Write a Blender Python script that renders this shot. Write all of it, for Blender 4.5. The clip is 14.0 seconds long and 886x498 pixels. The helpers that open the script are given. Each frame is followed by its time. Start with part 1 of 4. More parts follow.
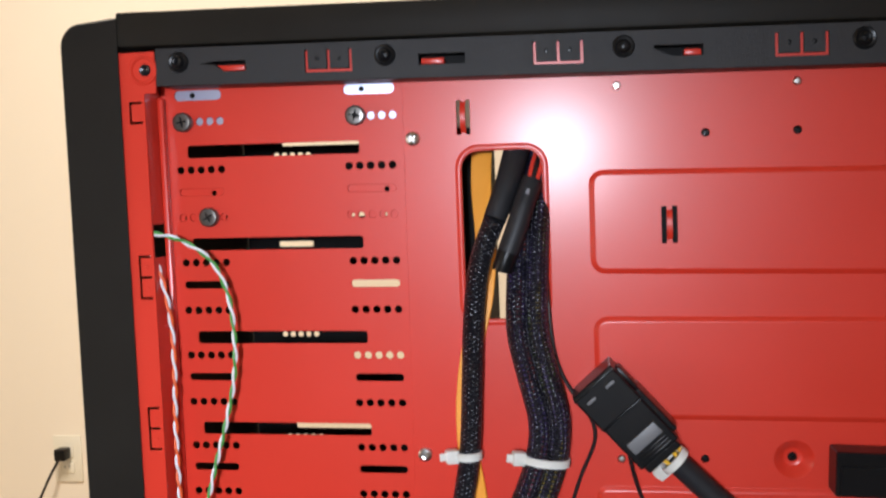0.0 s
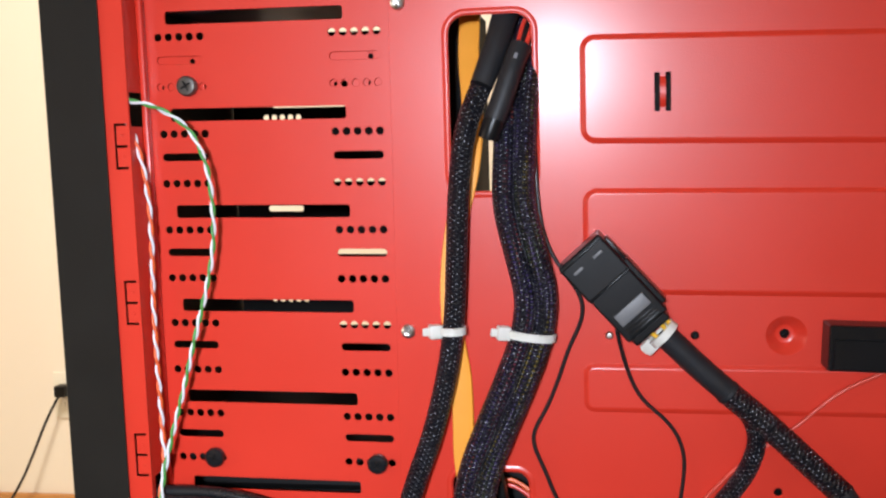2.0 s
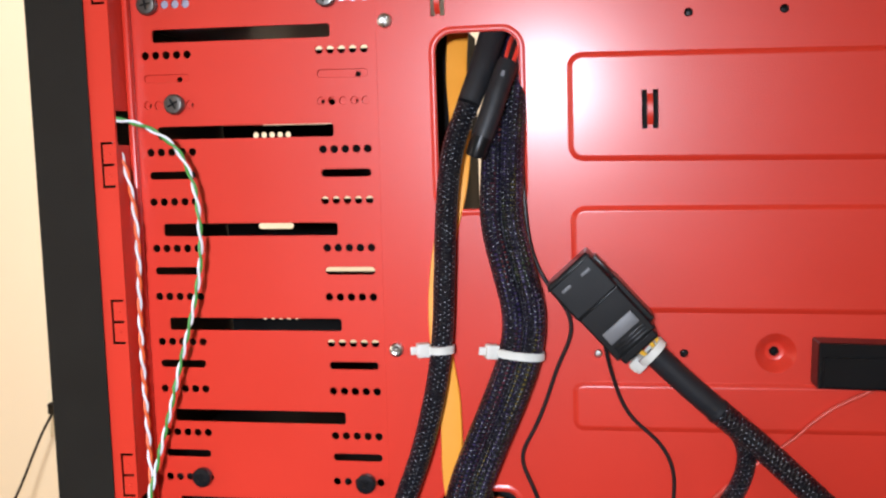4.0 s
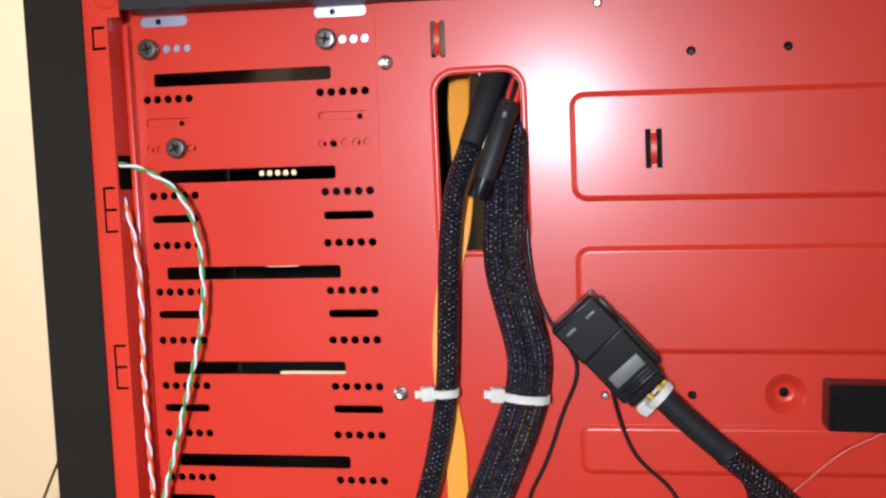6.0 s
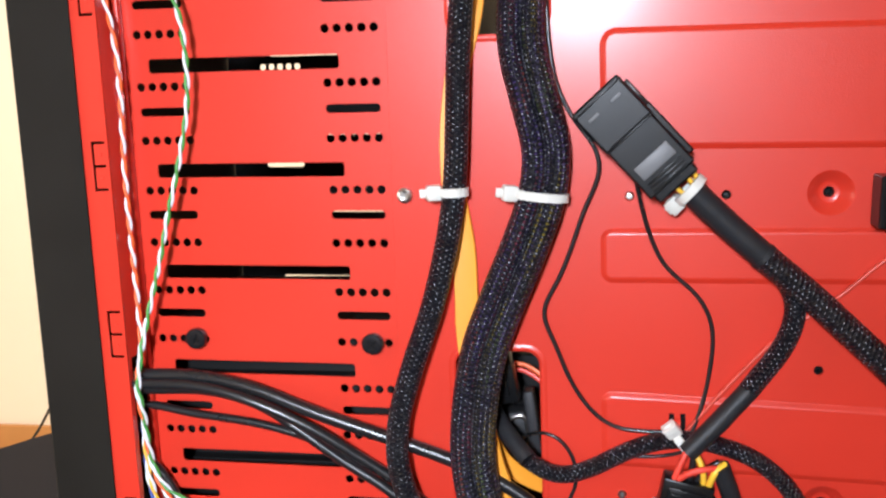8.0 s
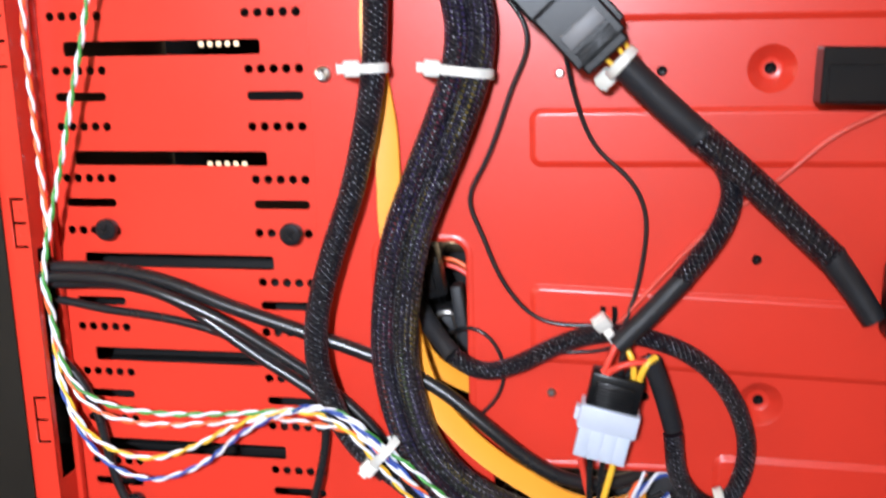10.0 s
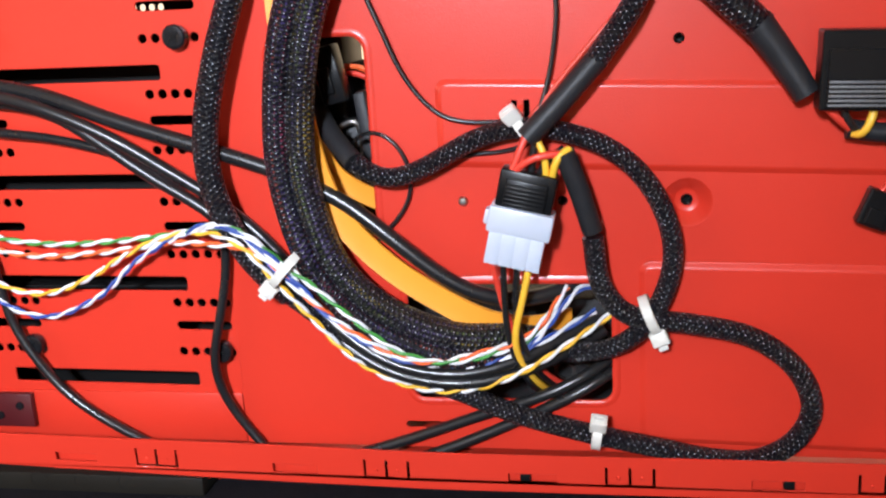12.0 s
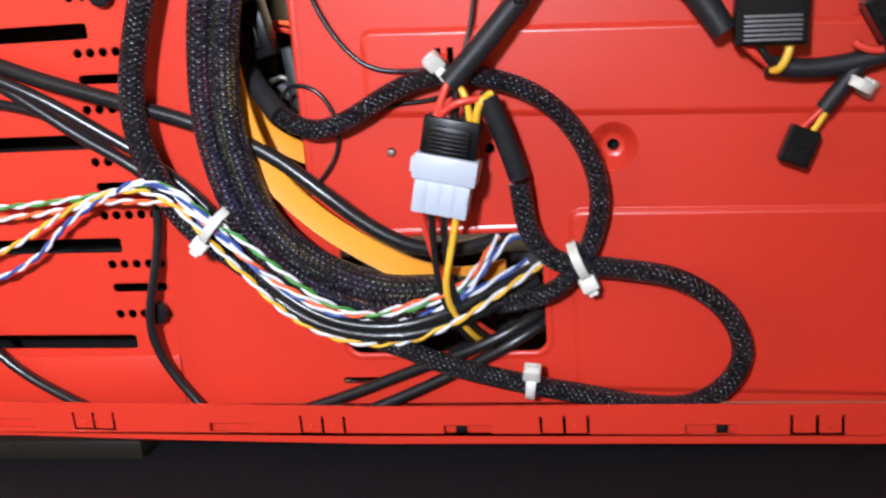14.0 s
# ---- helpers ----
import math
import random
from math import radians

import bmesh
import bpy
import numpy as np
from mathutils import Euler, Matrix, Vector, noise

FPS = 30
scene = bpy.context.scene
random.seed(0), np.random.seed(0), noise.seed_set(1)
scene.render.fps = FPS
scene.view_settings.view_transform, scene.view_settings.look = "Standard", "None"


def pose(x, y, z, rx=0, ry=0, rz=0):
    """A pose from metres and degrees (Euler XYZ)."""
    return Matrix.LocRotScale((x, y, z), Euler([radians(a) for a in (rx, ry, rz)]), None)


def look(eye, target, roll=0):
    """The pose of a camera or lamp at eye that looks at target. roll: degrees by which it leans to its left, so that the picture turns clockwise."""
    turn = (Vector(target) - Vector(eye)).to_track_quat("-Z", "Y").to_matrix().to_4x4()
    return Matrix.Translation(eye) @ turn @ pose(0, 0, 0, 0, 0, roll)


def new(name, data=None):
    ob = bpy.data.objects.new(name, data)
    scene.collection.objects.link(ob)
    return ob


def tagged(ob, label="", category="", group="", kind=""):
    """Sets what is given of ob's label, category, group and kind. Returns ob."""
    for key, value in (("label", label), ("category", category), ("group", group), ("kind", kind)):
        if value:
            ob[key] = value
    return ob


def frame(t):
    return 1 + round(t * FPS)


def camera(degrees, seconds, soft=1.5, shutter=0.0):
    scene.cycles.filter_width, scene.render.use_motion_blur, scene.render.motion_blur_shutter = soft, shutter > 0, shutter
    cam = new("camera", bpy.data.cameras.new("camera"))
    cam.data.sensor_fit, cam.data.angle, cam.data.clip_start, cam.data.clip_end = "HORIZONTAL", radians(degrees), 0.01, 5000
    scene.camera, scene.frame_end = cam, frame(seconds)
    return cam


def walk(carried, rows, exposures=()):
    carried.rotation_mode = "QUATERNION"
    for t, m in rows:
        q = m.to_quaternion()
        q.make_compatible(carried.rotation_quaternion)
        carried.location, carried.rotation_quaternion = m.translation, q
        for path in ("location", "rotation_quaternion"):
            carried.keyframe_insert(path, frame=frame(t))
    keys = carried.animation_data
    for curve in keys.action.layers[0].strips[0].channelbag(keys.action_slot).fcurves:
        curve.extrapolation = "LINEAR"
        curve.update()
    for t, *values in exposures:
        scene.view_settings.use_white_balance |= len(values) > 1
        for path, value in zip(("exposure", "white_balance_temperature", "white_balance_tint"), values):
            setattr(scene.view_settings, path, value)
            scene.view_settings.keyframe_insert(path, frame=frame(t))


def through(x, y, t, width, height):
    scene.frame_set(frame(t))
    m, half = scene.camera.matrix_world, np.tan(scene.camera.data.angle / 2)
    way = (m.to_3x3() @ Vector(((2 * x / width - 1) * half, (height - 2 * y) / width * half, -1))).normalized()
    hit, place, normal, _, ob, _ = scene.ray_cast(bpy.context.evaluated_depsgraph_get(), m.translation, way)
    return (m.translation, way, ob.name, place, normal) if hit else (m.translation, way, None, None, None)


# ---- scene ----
cam = camera(48.1, 14.0, soft=2.3, shutter=0.5)
PATH = [
    (0, (0.107, -0.463, 0.392), (-0.19, 1.51, 0.254), -2.2),
    (0.5, (0.105, -0.457, 0.38), (-0.2, 1.511, 0.203), -2.2),
    (1, (0.114, -0.452, 0.368), (-0.203, 1.513, 0.177), -2.3),
    (1.5, (0.115, -0.452, 0.356), (-0.2, 1.513, 0.162), -2.1),
    (2, (0.113, -0.451, 0.351), (-0.194, 1.512, 0.127), -1.7),
    (2.2, (0.111, -0.45, 0.355), (-0.185, 1.514, 0.12), -1.6),
    (4.3, (0.12, -0.448, 0.352), (-0.184, 1.521, 0.181), -1.9),
    (4.5, (0.126, -0.447, 0.361), (-0.187, 1.523, 0.221), -1.8),
    (5, (0.119, -0.448, 0.372), (-0.193, 1.525, 0.268), -2.0),
    (5.5, (0.124, -0.446, 0.371), (-0.204, 1.522, 0.222), -2.4),
    (6, (0.122, -0.443, 0.361), (-0.209, 1.523, 0.21), -2.5),
    (6.5, (0.121, -0.44, 0.352), (-0.219, 1.523, 0.173), -2.5),
    (7, (0.117, -0.427, 0.333), (-0.236, 1.528, 0.103), -2.4),
    (7.5, (0.119, -0.41, 0.328), (-0.244, 1.526, -0.019), -2.6),
    (7.7, (0.117, -0.409, 0.317), (-0.248, 1.531, -0.004), -2.4),
    (9.8, (0.135, -0.384, 0.285), (-0.215, 1.534, -0.158), -1.6),
    (10, (0.14, -0.385, 0.272), (-0.206, 1.542, -0.136), -1.7),
    (10.5, (0.156, -0.376, 0.249), (-0.17, 1.541, -0.22), -1.7),
    (11, (0.171, -0.366, 0.222), (-0.2, 1.542, -0.251), -2.6),
    (11.5, (0.174, -0.358, 0.217), (-0.204, 1.542, -0.281), -3.2),
    (12, (0.176, -0.358, 0.209), (-0.199, 1.539, -0.302), -3.5),
    (12.5, (0.175, -0.357, 0.206), (-0.206, 1.535, -0.318), -3.8),
    (13, (0.175, -0.356, 0.206), (-0.211, 1.534, -0.321), -3.7),
    (13.5, (0.182, -0.357, 0.199), (-0.187, 1.542, -0.31), -3.7),
    (14, (0.199, -0.359, 0.186), (-0.164, 1.545, -0.307), -4.6),
]
walk(cam, [(t, look(eye, target, roll)) for t, eye, target, roll in PATH],
     exposures=[(0, -0.44), (0.8, -0.4), (2, -0.16), (4.3, -0.12), (5.5, -0.12), (6.5, -0.18), (7.5, 0.04), (10, 0.36), (11.5, 0.34), (14, 0.28)])

# ---- light ----
world = bpy.data.worlds.new("world")
scene.world = world
world.use_nodes = True
world.node_tree.nodes["Background"].inputs[0].default_value = (1.0, 0.86, 0.68, 1)
world.node_tree.nodes["Background"].inputs[1].default_value = 0.015


def area_lamp(name, eye, target, size, power, colour, spread=180):
    data = bpy.data.lights.new(name, "AREA")
    data.shape, data.size, data.energy, data.color = "DISK", size, power, colour
    data.spread = radians(spread)
    ob = new(name, data)
    ob.matrix_world = look(eye, target)
    return ob


area_lamp("work_light", (0.065, -0.80, 0.43), (-0.13, 0, 0.15), 0.08, 3.7, (0.78, 0.86, 1.0), 100)
area_lamp("room_lamp", (-1.30, -0.72, 0.40), (0.0, 0, 0.1), 0.6, 4.2, (1.0, 0.89, 0.78))
area_lamp("ceiling_light", (-0.6, 0.25, 2.0), (-0.7, 0.9, 0), 0.5, 56, (1.0, 0.90, 0.78), 140)


# ---- materials ----
def material(name, colour, rough=0.5, metal=0.0, vary=0.12, scale=40.0, bump=0.1, fine=900.0, coat=0.0, specular=0.5, through=0.0):
    m = bpy.data.materials.new(name)
    m.use_nodes = True
    nt = m.node_tree
    b = nt.nodes["Principled BSDF"]
    co = nt.nodes.new("ShaderNodeTexCoord")
    big = nt.nodes.new("ShaderNodeTexNoise")
    big.inputs["Scale"].default_value, big.inputs["Detail"].default_value = scale, 5
    small = nt.nodes.new("ShaderNodeTexNoise")
    small.inputs["Scale"].default_value, small.inputs["Detail"].default_value = fine, 3
    nt.links.new(co.outputs["Object"], big.inputs["Vector"])
    nt.links.new(co.outputs["Object"], small.inputs["Vector"])
    mix = nt.nodes.new("ShaderNodeMix")
    mix.data_type = "RGBA"
    mix.inputs[6].default_value = (*[c * (1 - vary) for c in colour], 1)
    mix.inputs[7].default_value = (*[min(1, c * (1 + vary)) for c in colour], 1)
    nt.links.new(big.outputs["Fac"], mix.inputs[0])
    nt.links.new(mix.outputs[2], b.inputs["Base Color"])
    rr = nt.nodes.new("ShaderNodeMapRange")
    rr.inputs["To Min"].default_value, rr.inputs["To Max"].default_value = rough * 0.85, min(1, rough * 1.15)
    nt.links.new(big.outputs["Fac"], rr.inputs["Value"])
    nt.links.new(rr.outputs[0], b.inputs["Roughness"])
    b.inputs["Metallic"].default_value = metal
    b.inputs["Coat Weight"].default_value = coat
    b.inputs["Coat Roughness"].default_value = 0.22
    b.inputs["Specular IOR Level"].default_value = specular
    b.inputs["Transmission Weight"].default_value = through
    if bump:
        bp = nt.nodes.new("ShaderNodeBump")
        bp.inputs["Strength"].default_value, bp.inputs["Distance"].default_value = bump, 0.0004
        nt.links.new(small.outputs["Fac"], bp.inputs["Height"])
        nt.links.new(bp.outputs[0], b.inputs["Normal"])
    return m


def braid_material(name, wires, strands=8, pitch=2.3):
    """Woven black monofilament with painted glints; the wires inside show in the gaps."""
    m = bpy.data.materials.new(name)
    m.use_nodes = True
    nt = m.node_tree
    b = nt.nodes["Principled BSDF"]

    def calc(op, a, c):
        n = nt.nodes.new("ShaderNodeMath")
        n.operation = op
        for i, v in enumerate((a, c)):
            if isinstance(v, (int, float)):
                n.inputs[i].default_value = v
            elif v is not None:
                nt.links.new(v, n.inputs[i])
        return n.outputs[0]

    uv = nt.nodes.new("ShaderNodeUVMap")
    sep = nt.nodes.new("ShaderNodeSeparateXYZ")
    nt.links.new(uv.outputs[0], sep.inputs[0])
    around = calc("MULTIPLY", sep.outputs[0], strands * 2 * math.pi)
    along = calc("MULTIPLY", sep.outputs[1], 2 * math.pi / pitch)
    one = calc("SINE", calc("ADD", around, along), None)
    two = calc("SINE", calc("SUBTRACT", around, along), None)
    weave = calc("MAXIMUM", one, two)
    cross = calc("MULTIPLY", calc("MAXIMUM", one, 0), calc("MAXIMUM", two, 0))
    gap = nt.nodes.new("ShaderNodeMapRange")
    gap.inputs["From Min"].default_value, gap.inputs["From Max"].default_value = -0.15, 0.45
    nt.links.new(weave, gap.inputs["Value"])
    mix = nt.nodes.new("ShaderNodeMix")
    mix.data_type = "RGBA"
    co = nt.nodes.new("ShaderNodeTexCoord")
    lay = nt.nodes.new("ShaderNodeCombineXYZ")
    nt.links.new(calc("MULTIPLY", sep.outputs[0], 15.0), lay.inputs[0])
    nt.links.new(calc("MULTIPLY", sep.outputs[1], 0.014), lay.inputs[1])
    streak = nt.nodes.new("ShaderNodeTexNoise")
    streak.inputs["Scale"].default_value, streak.inputs["Detail"].default_value = 1.0, 1
    nt.links.new(lay.outputs[0], streak.inputs["Vector"])
    inner = nt.nodes.new("ShaderNodeValToRGB")
    stops = inner.color_ramp.elements
    stops[0].position, stops[0].color = 0.0, (0.005, 0.005, 0.008, 1)
    stops[1].position, stops[1].color = 1.0, (0.005, 0.005, 0.008, 1)
    for k, c in enumerate(wires):
        for d, shade in ((-0.035, (0.005, 0.005, 0.008)), (-0.015, c), (0.02, c), (0.035, (0.005, 0.005, 0.008))):
            e = stops.new(0.36 + 0.28 * k / max(1, len(wires) - 1) + d)
            e.color = (*shade, 1)
    nt.links.new(streak.outputs["Fac"], inner.inputs[0])
    nt.links.new(inner.outputs[0], mix.inputs[6])
    # pale spots where strands cross: specular glints put into the base colour
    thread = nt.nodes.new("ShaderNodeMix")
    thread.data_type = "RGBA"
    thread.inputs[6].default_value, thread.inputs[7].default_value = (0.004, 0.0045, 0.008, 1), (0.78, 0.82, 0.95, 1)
    glint = nt.nodes.new("ShaderNodeMapRange")
    glint.inputs["From Min"].default_value, glint.inputs["From Max"].default_value = 0.70, 0.93
    nt.links.new(cross, glint.inputs["Value"])
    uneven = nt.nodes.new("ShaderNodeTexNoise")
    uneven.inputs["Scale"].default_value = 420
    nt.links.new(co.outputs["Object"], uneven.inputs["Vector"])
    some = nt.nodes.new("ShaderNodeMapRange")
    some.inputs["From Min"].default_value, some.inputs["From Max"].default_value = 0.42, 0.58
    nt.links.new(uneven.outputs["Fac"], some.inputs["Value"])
    nt.links.new(calc("MULTIPLY", glint.outputs[0], some.outputs[0]), thread.inputs[0])
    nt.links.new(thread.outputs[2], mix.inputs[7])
    nt.links.new(gap.outputs[0], mix.inputs[0])
    nt.links.new(mix.outputs[2], b.inputs["Base Color"])
    b.inputs["Roughness"].default_value = 0.3
    bp = nt.nodes.new("ShaderNodeBump")
    bp.inputs["Strength"].default_value, bp.inputs["Distance"].default_value = 0.9, 0.0006
    nt.links.new(calc("ADD", weave, cross), bp.inputs["Height"])
    nt.links.new(bp.outputs[0], b.inputs["Normal"])
    return m


RED = material("red_paint", (0.60, 0.033, 0.0165), 0.37, vary=0.07, scale=14, bump=0.2, fine=1400, coat=0.36, specular=0.30)
BLACK_PAINT = material("black_textured_paint", (0.011, 0.010, 0.0105), 0.5, vary=0.25, bump=0.8, fine=1500, specular=0.35)
BEZEL = material("black_plastic", (0.014, 0.012, 0.0095), 0.5, vary=0.2, bump=0.25, fine=2200, specular=0.12)
BLACK = material("black_moulded_plastic", (0.006, 0.006, 0.0065), 0.3, vary=0.25, bump=0.1, fine=1200, specular=0.2)
RUBBER = material("heat_shrink", (0.016, 0.016, 0.018), 0.5, vary=0.3, scale=120, bump=0.35, fine=600, specular=0.3)
SHEATH = material("black_cable_sheath", (0.012, 0.012, 0.013), 0.28, vary=0.2, bump=0.05, fine=500)
STEEL = material("zinc_steel", (0.55, 0.54, 0.52), 0.28, 1.0, vary=0.15, scale=300)
DARK_STEEL = material("black_oxide_steel", (0.15, 0.14, 0.13), 0.32, 0.85, vary=0.4, scale=400)
BLACK_SCREW = material("blackened_screw", (0.03, 0.03, 0.034), 0.25, 0.7, vary=0.4, scale=400)
# red paint darkened: the corner's shadow is put into the base colour
SHADED_RED = material("shaded_red_paint", (0.075, 0.008, 0.010), 0.45, vary=0.2, scale=60)
DRIVE_METAL = material("drive_casing_metal", (0.46, 0.49, 0.62), 0.45, 0.6, vary=0.08)
ORANGE = material("orange_cable_jacket", (0.85, 0.33, 0.03), 0.42, vary=0.08, scale=60, bump=0.1)
NYLON = material("white_nylon", (0.72, 0.70, 0.64), 0.42, vary=0.08, scale=200, through=0.15)
MILKY = material("milky_nylon", (0.66, 0.72, 0.84), 0.35, vary=0.08, scale=150, through=0.3)
PRINT = material("pale_print", (0.16, 0.16, 0.18), 0.5)
GREY_PRINT = material("grey_print", (0.13, 0.13, 0.135), 0.5)
WHITE_W = material("white_wire", (0.75, 0.75, 0.78), 0.4, vary=0.05)
GREEN_W = material("green_wire", (0.06, 0.27, 0.05), 0.4)
ORANGE_W = material("orange_wire", (0.80, 0.13, 0.03), 0.4)
YELLOW_W = material("yellow_wire", (0.85, 0.48, 0.04), 0.4)
BLUE_W = material("blue_wire", (0.03, 0.07, 0.30), 0.4)
RED_W = material("red_wire", (0.70, 0.05, 0.03), 0.38)
THIN_RED = material("thin_red_wire", (0.62, 0.06, 0.035), 0.4)
# near-black: shade of recesses and the case interior, put into the colour
RECESS_SHADE = material("recess_shade", (0.004, 0.0035, 0.0035), 0.7, specular=0.2)
TAN = material("tan_board", (0.30, 0.24, 0.15), 0.6, vary=0.4, scale=120)
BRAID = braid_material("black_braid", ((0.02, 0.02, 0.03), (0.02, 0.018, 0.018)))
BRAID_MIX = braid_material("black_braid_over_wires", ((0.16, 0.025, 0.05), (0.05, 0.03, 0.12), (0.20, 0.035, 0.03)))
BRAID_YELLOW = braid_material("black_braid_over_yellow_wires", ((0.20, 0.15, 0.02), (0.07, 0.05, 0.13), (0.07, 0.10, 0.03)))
WALL = material("cream_wall_paint", (0.84, 0.765, 0.65), 0.8, vary=0.03, scale=3, bump=0.15, fine=300)
IVORY = material("ivory_plastic", (0.80, 0.76, 0.64), 0.4, vary=0.03)
WOOD = material("stained_wood_trim", (0.48, 0.22, 0.07), 0.45, vary=0.25, scale=9)
FLOOR = material("pale_floor", (0.62, 0.50, 0.34), 0.6, vary=0.15, scale=5)
CLOTH = material("dark_grey_cloth", (0.009, 0.0085, 0.0105), 0.95, vary=0.6, scale=220, bump=1.0, fine=900, specular=0.08)


# ---- helpers ----
def thing(name, at, label, category, group="", kind=""):
    ob = new(name)
    ob.empty_display_size = 0.01
    ob.location = at
    ob["base"] = at
    return tagged(ob, label, category, group, kind)


def origin_of(ob):
    while ob.parent:
        ob = ob.parent
    return ob.location.copy()


def attach(name, me, parent, label="", smooth=None):
    ob = new(name, me)
    if parent:
        me.transform(Matrix.Translation(-origin_of(parent)))
        ob.parent = parent
    if label:
        ob["label"] = label
    return ob


def part(name, bm, mat, parent, label="", smooth=35):
    """One mesh object, built in world metres, under a thing or a part."""
    me = bpy.data.meshes.new(name)
    bmesh.ops.recalc_face_normals(bm, faces=bm.faces)
    bm.to_mesh(me)
    bm.free()
    me.materials.append(mat)
    me.shade_smooth()
    me.set_sharp_from_angle(angle=radians(smooth))
    return attach(name, me, parent, label)


def share(name, me, parent, place, turn=0.0):
    """A repeat of a small piece: an object of its own on the same mesh."""
    ob = new(name, me)
    ob.parent = parent
    ob.matrix_basis = Matrix.Translation(Vector(place) - origin_of(parent)) @ Matrix.Rotation(turn, 4, "Y")
    return ob


def box(bm, lo, hi, bevel=0.0, m=None, seg=2):
    lo, hi = Vector(lo), Vector(hi)
    r = bmesh.ops.create_cube(bm, size=1)
    vs = r["verts"]
    for v in vs:
        v.co = Vector([(lo[i] + hi[i]) / 2 + v.co[i] * (hi[i] - lo[i]) for i in range(3)])
    if bevel:
        es = list({e for v in vs for e in v.link_edges})
        out = bmesh.ops.bevel(bm, geom=es, offset=bevel, segments=seg, affect="EDGES", profile=0.5)
        vs = list({v for f in out["faces"] for v in f.verts} | {v for v in vs if v.is_valid})
    if m is not None:
        for v in vs:
            v.co = m @ v.co
    return vs


def mm(points):
    return [Vector(p) / 1000 for p in points]


def spline(points, step=0.002):
    """A smooth centripetal curve through the points, at even steps."""
    p = [Vector(q) for q in points]
    p = [p[0] * 2 - p[1]] + p + [p[-1] * 2 - p[-2]]
    out = []
    for i in range(1, len(p) - 2):
        a, b, c, d = p[i - 1:i + 3]
        t0, t1 = 0.0, max(1e-5, (b - a).length ** 0.5)
        t2 = t1 + max(1e-5, (c - b).length ** 0.5)
        t3 = t2 + max(1e-5, (d - c).length ** 0.5)
        n = max(2, int((c - b).length / step))
        for k in range(n):
            t = t1 + (t2 - t1) * k / n
            a1 = a * ((t1 - t) / (t1 - t0)) + b * ((t - t0) / (t1 - t0))
            a2 = b * ((t2 - t) / (t2 - t1)) + c * ((t - t1) / (t2 - t1))
            a3 = c * ((t3 - t) / (t3 - t2)) + d * ((t - t2) / (t3 - t2))
            b1 = a1 * ((t2 - t) / (t2 - t0)) + a2 * ((t - t0) / (t2 - t0))
            b2 = a2 * ((t3 - t) / (t3 - t1)) + a3 * ((t - t1) / (t3 - t1))
            out.append(b1 * ((t2 - t) / (t2 - t1)) + b2 * ((t - t1) / (t2 - t1)))
    out.append(p[-2])
    return out


def smoothed(path, times=6):
    for _ in range(times):
        path = [path[0]] + [(path[i - 1] + path[i] * 2 + path[i + 1]) / 4 for i in range(1, len(path) - 1)] + [path[-1]]
    return path


def sweep(bm, path, profile, flat=False, swell=None):
    """Sweeps a closed profile of (side, front) along the path. flat: the side stays in the plane of the tray."""
    uv = bm.loops.layers.uv.verify()
    n, front = len(profile), Vector((0, -1, 0))
    rings, lengths, total = [], [], 0.0
    keep = None
    for i, q in enumerate(path):
        t = (path[min(i + 1, len(path) - 1)] - path[max(i - 1, 0)]).normalized()
        if flat or keep is None:
            side = t.cross(front)
            if side.length < 1e-4:
                side = Vector((1, 0, 0))
        else:
            side = keep - t * keep.dot(t)
        side.normalize()
        keep = side
        up = side.cross(t).normalized()
        if i:
            total += (q - path[i - 1]).length
        lengths.append(total)
        k = swell(i / (len(path) - 1)) if swell else 1.0
        rings.append([bm.verts.new(q + side * (a * k) + up * (b * k)) for a, b in profile])
    for i in range(len(rings) - 1):
        for j in range(n):
            f = bm.faces.new((rings[i][j], rings[i][(j + 1) % n], rings[i + 1][(j + 1) % n], rings[i + 1][j]))
            for loop, (u, v) in zip(f.loops, ((j, i), (j + 1, i), (j + 1, i + 1), (j, i + 1))):
                loop[uv].uv = (u / n, lengths[v] * 1000)
    bm.faces.new(rings[0][::-1])
    bm.faces.new(rings[-1])


def circle(r, n=14, squash=1.0):
    return [(r * math.cos(2 * math.pi * k / n), r * squash * math.sin(2 * math.pi * k / n)) for k in range(n)]


def tube(points, r, n=14, squash=1.0, step=0.002, soft=6, swell=None):
    bm = bmesh.new()
    sweep(bm, smoothed(spline(mm(points), step), soft), circle(r / 1000, n, squash), swell=swell)
    return bm


# outlines in millimetres, in the plane of the tray
def rrect(x0, z0, x1, z1, r, n=6):
    out = []
    for cx, cz, a in ((x1 - r, z1 - r, 0), (x0 + r, z1 - r, 90), (x0 + r, z0 + r, 180), (x1 - r, z0 + r, 270)):
        out += [(cx + r * math.cos(radians(a + 90 * k / n)), cz + r * math.sin(radians(a + 90 * k / n))) for k in range(n + 1)]
    return out


def disc(x, z, r, n=12):
    return [(x + r * math.cos(2 * math.pi * k / n), z + r * math.sin(2 * math.pi * k / n)) for k in range(n)]


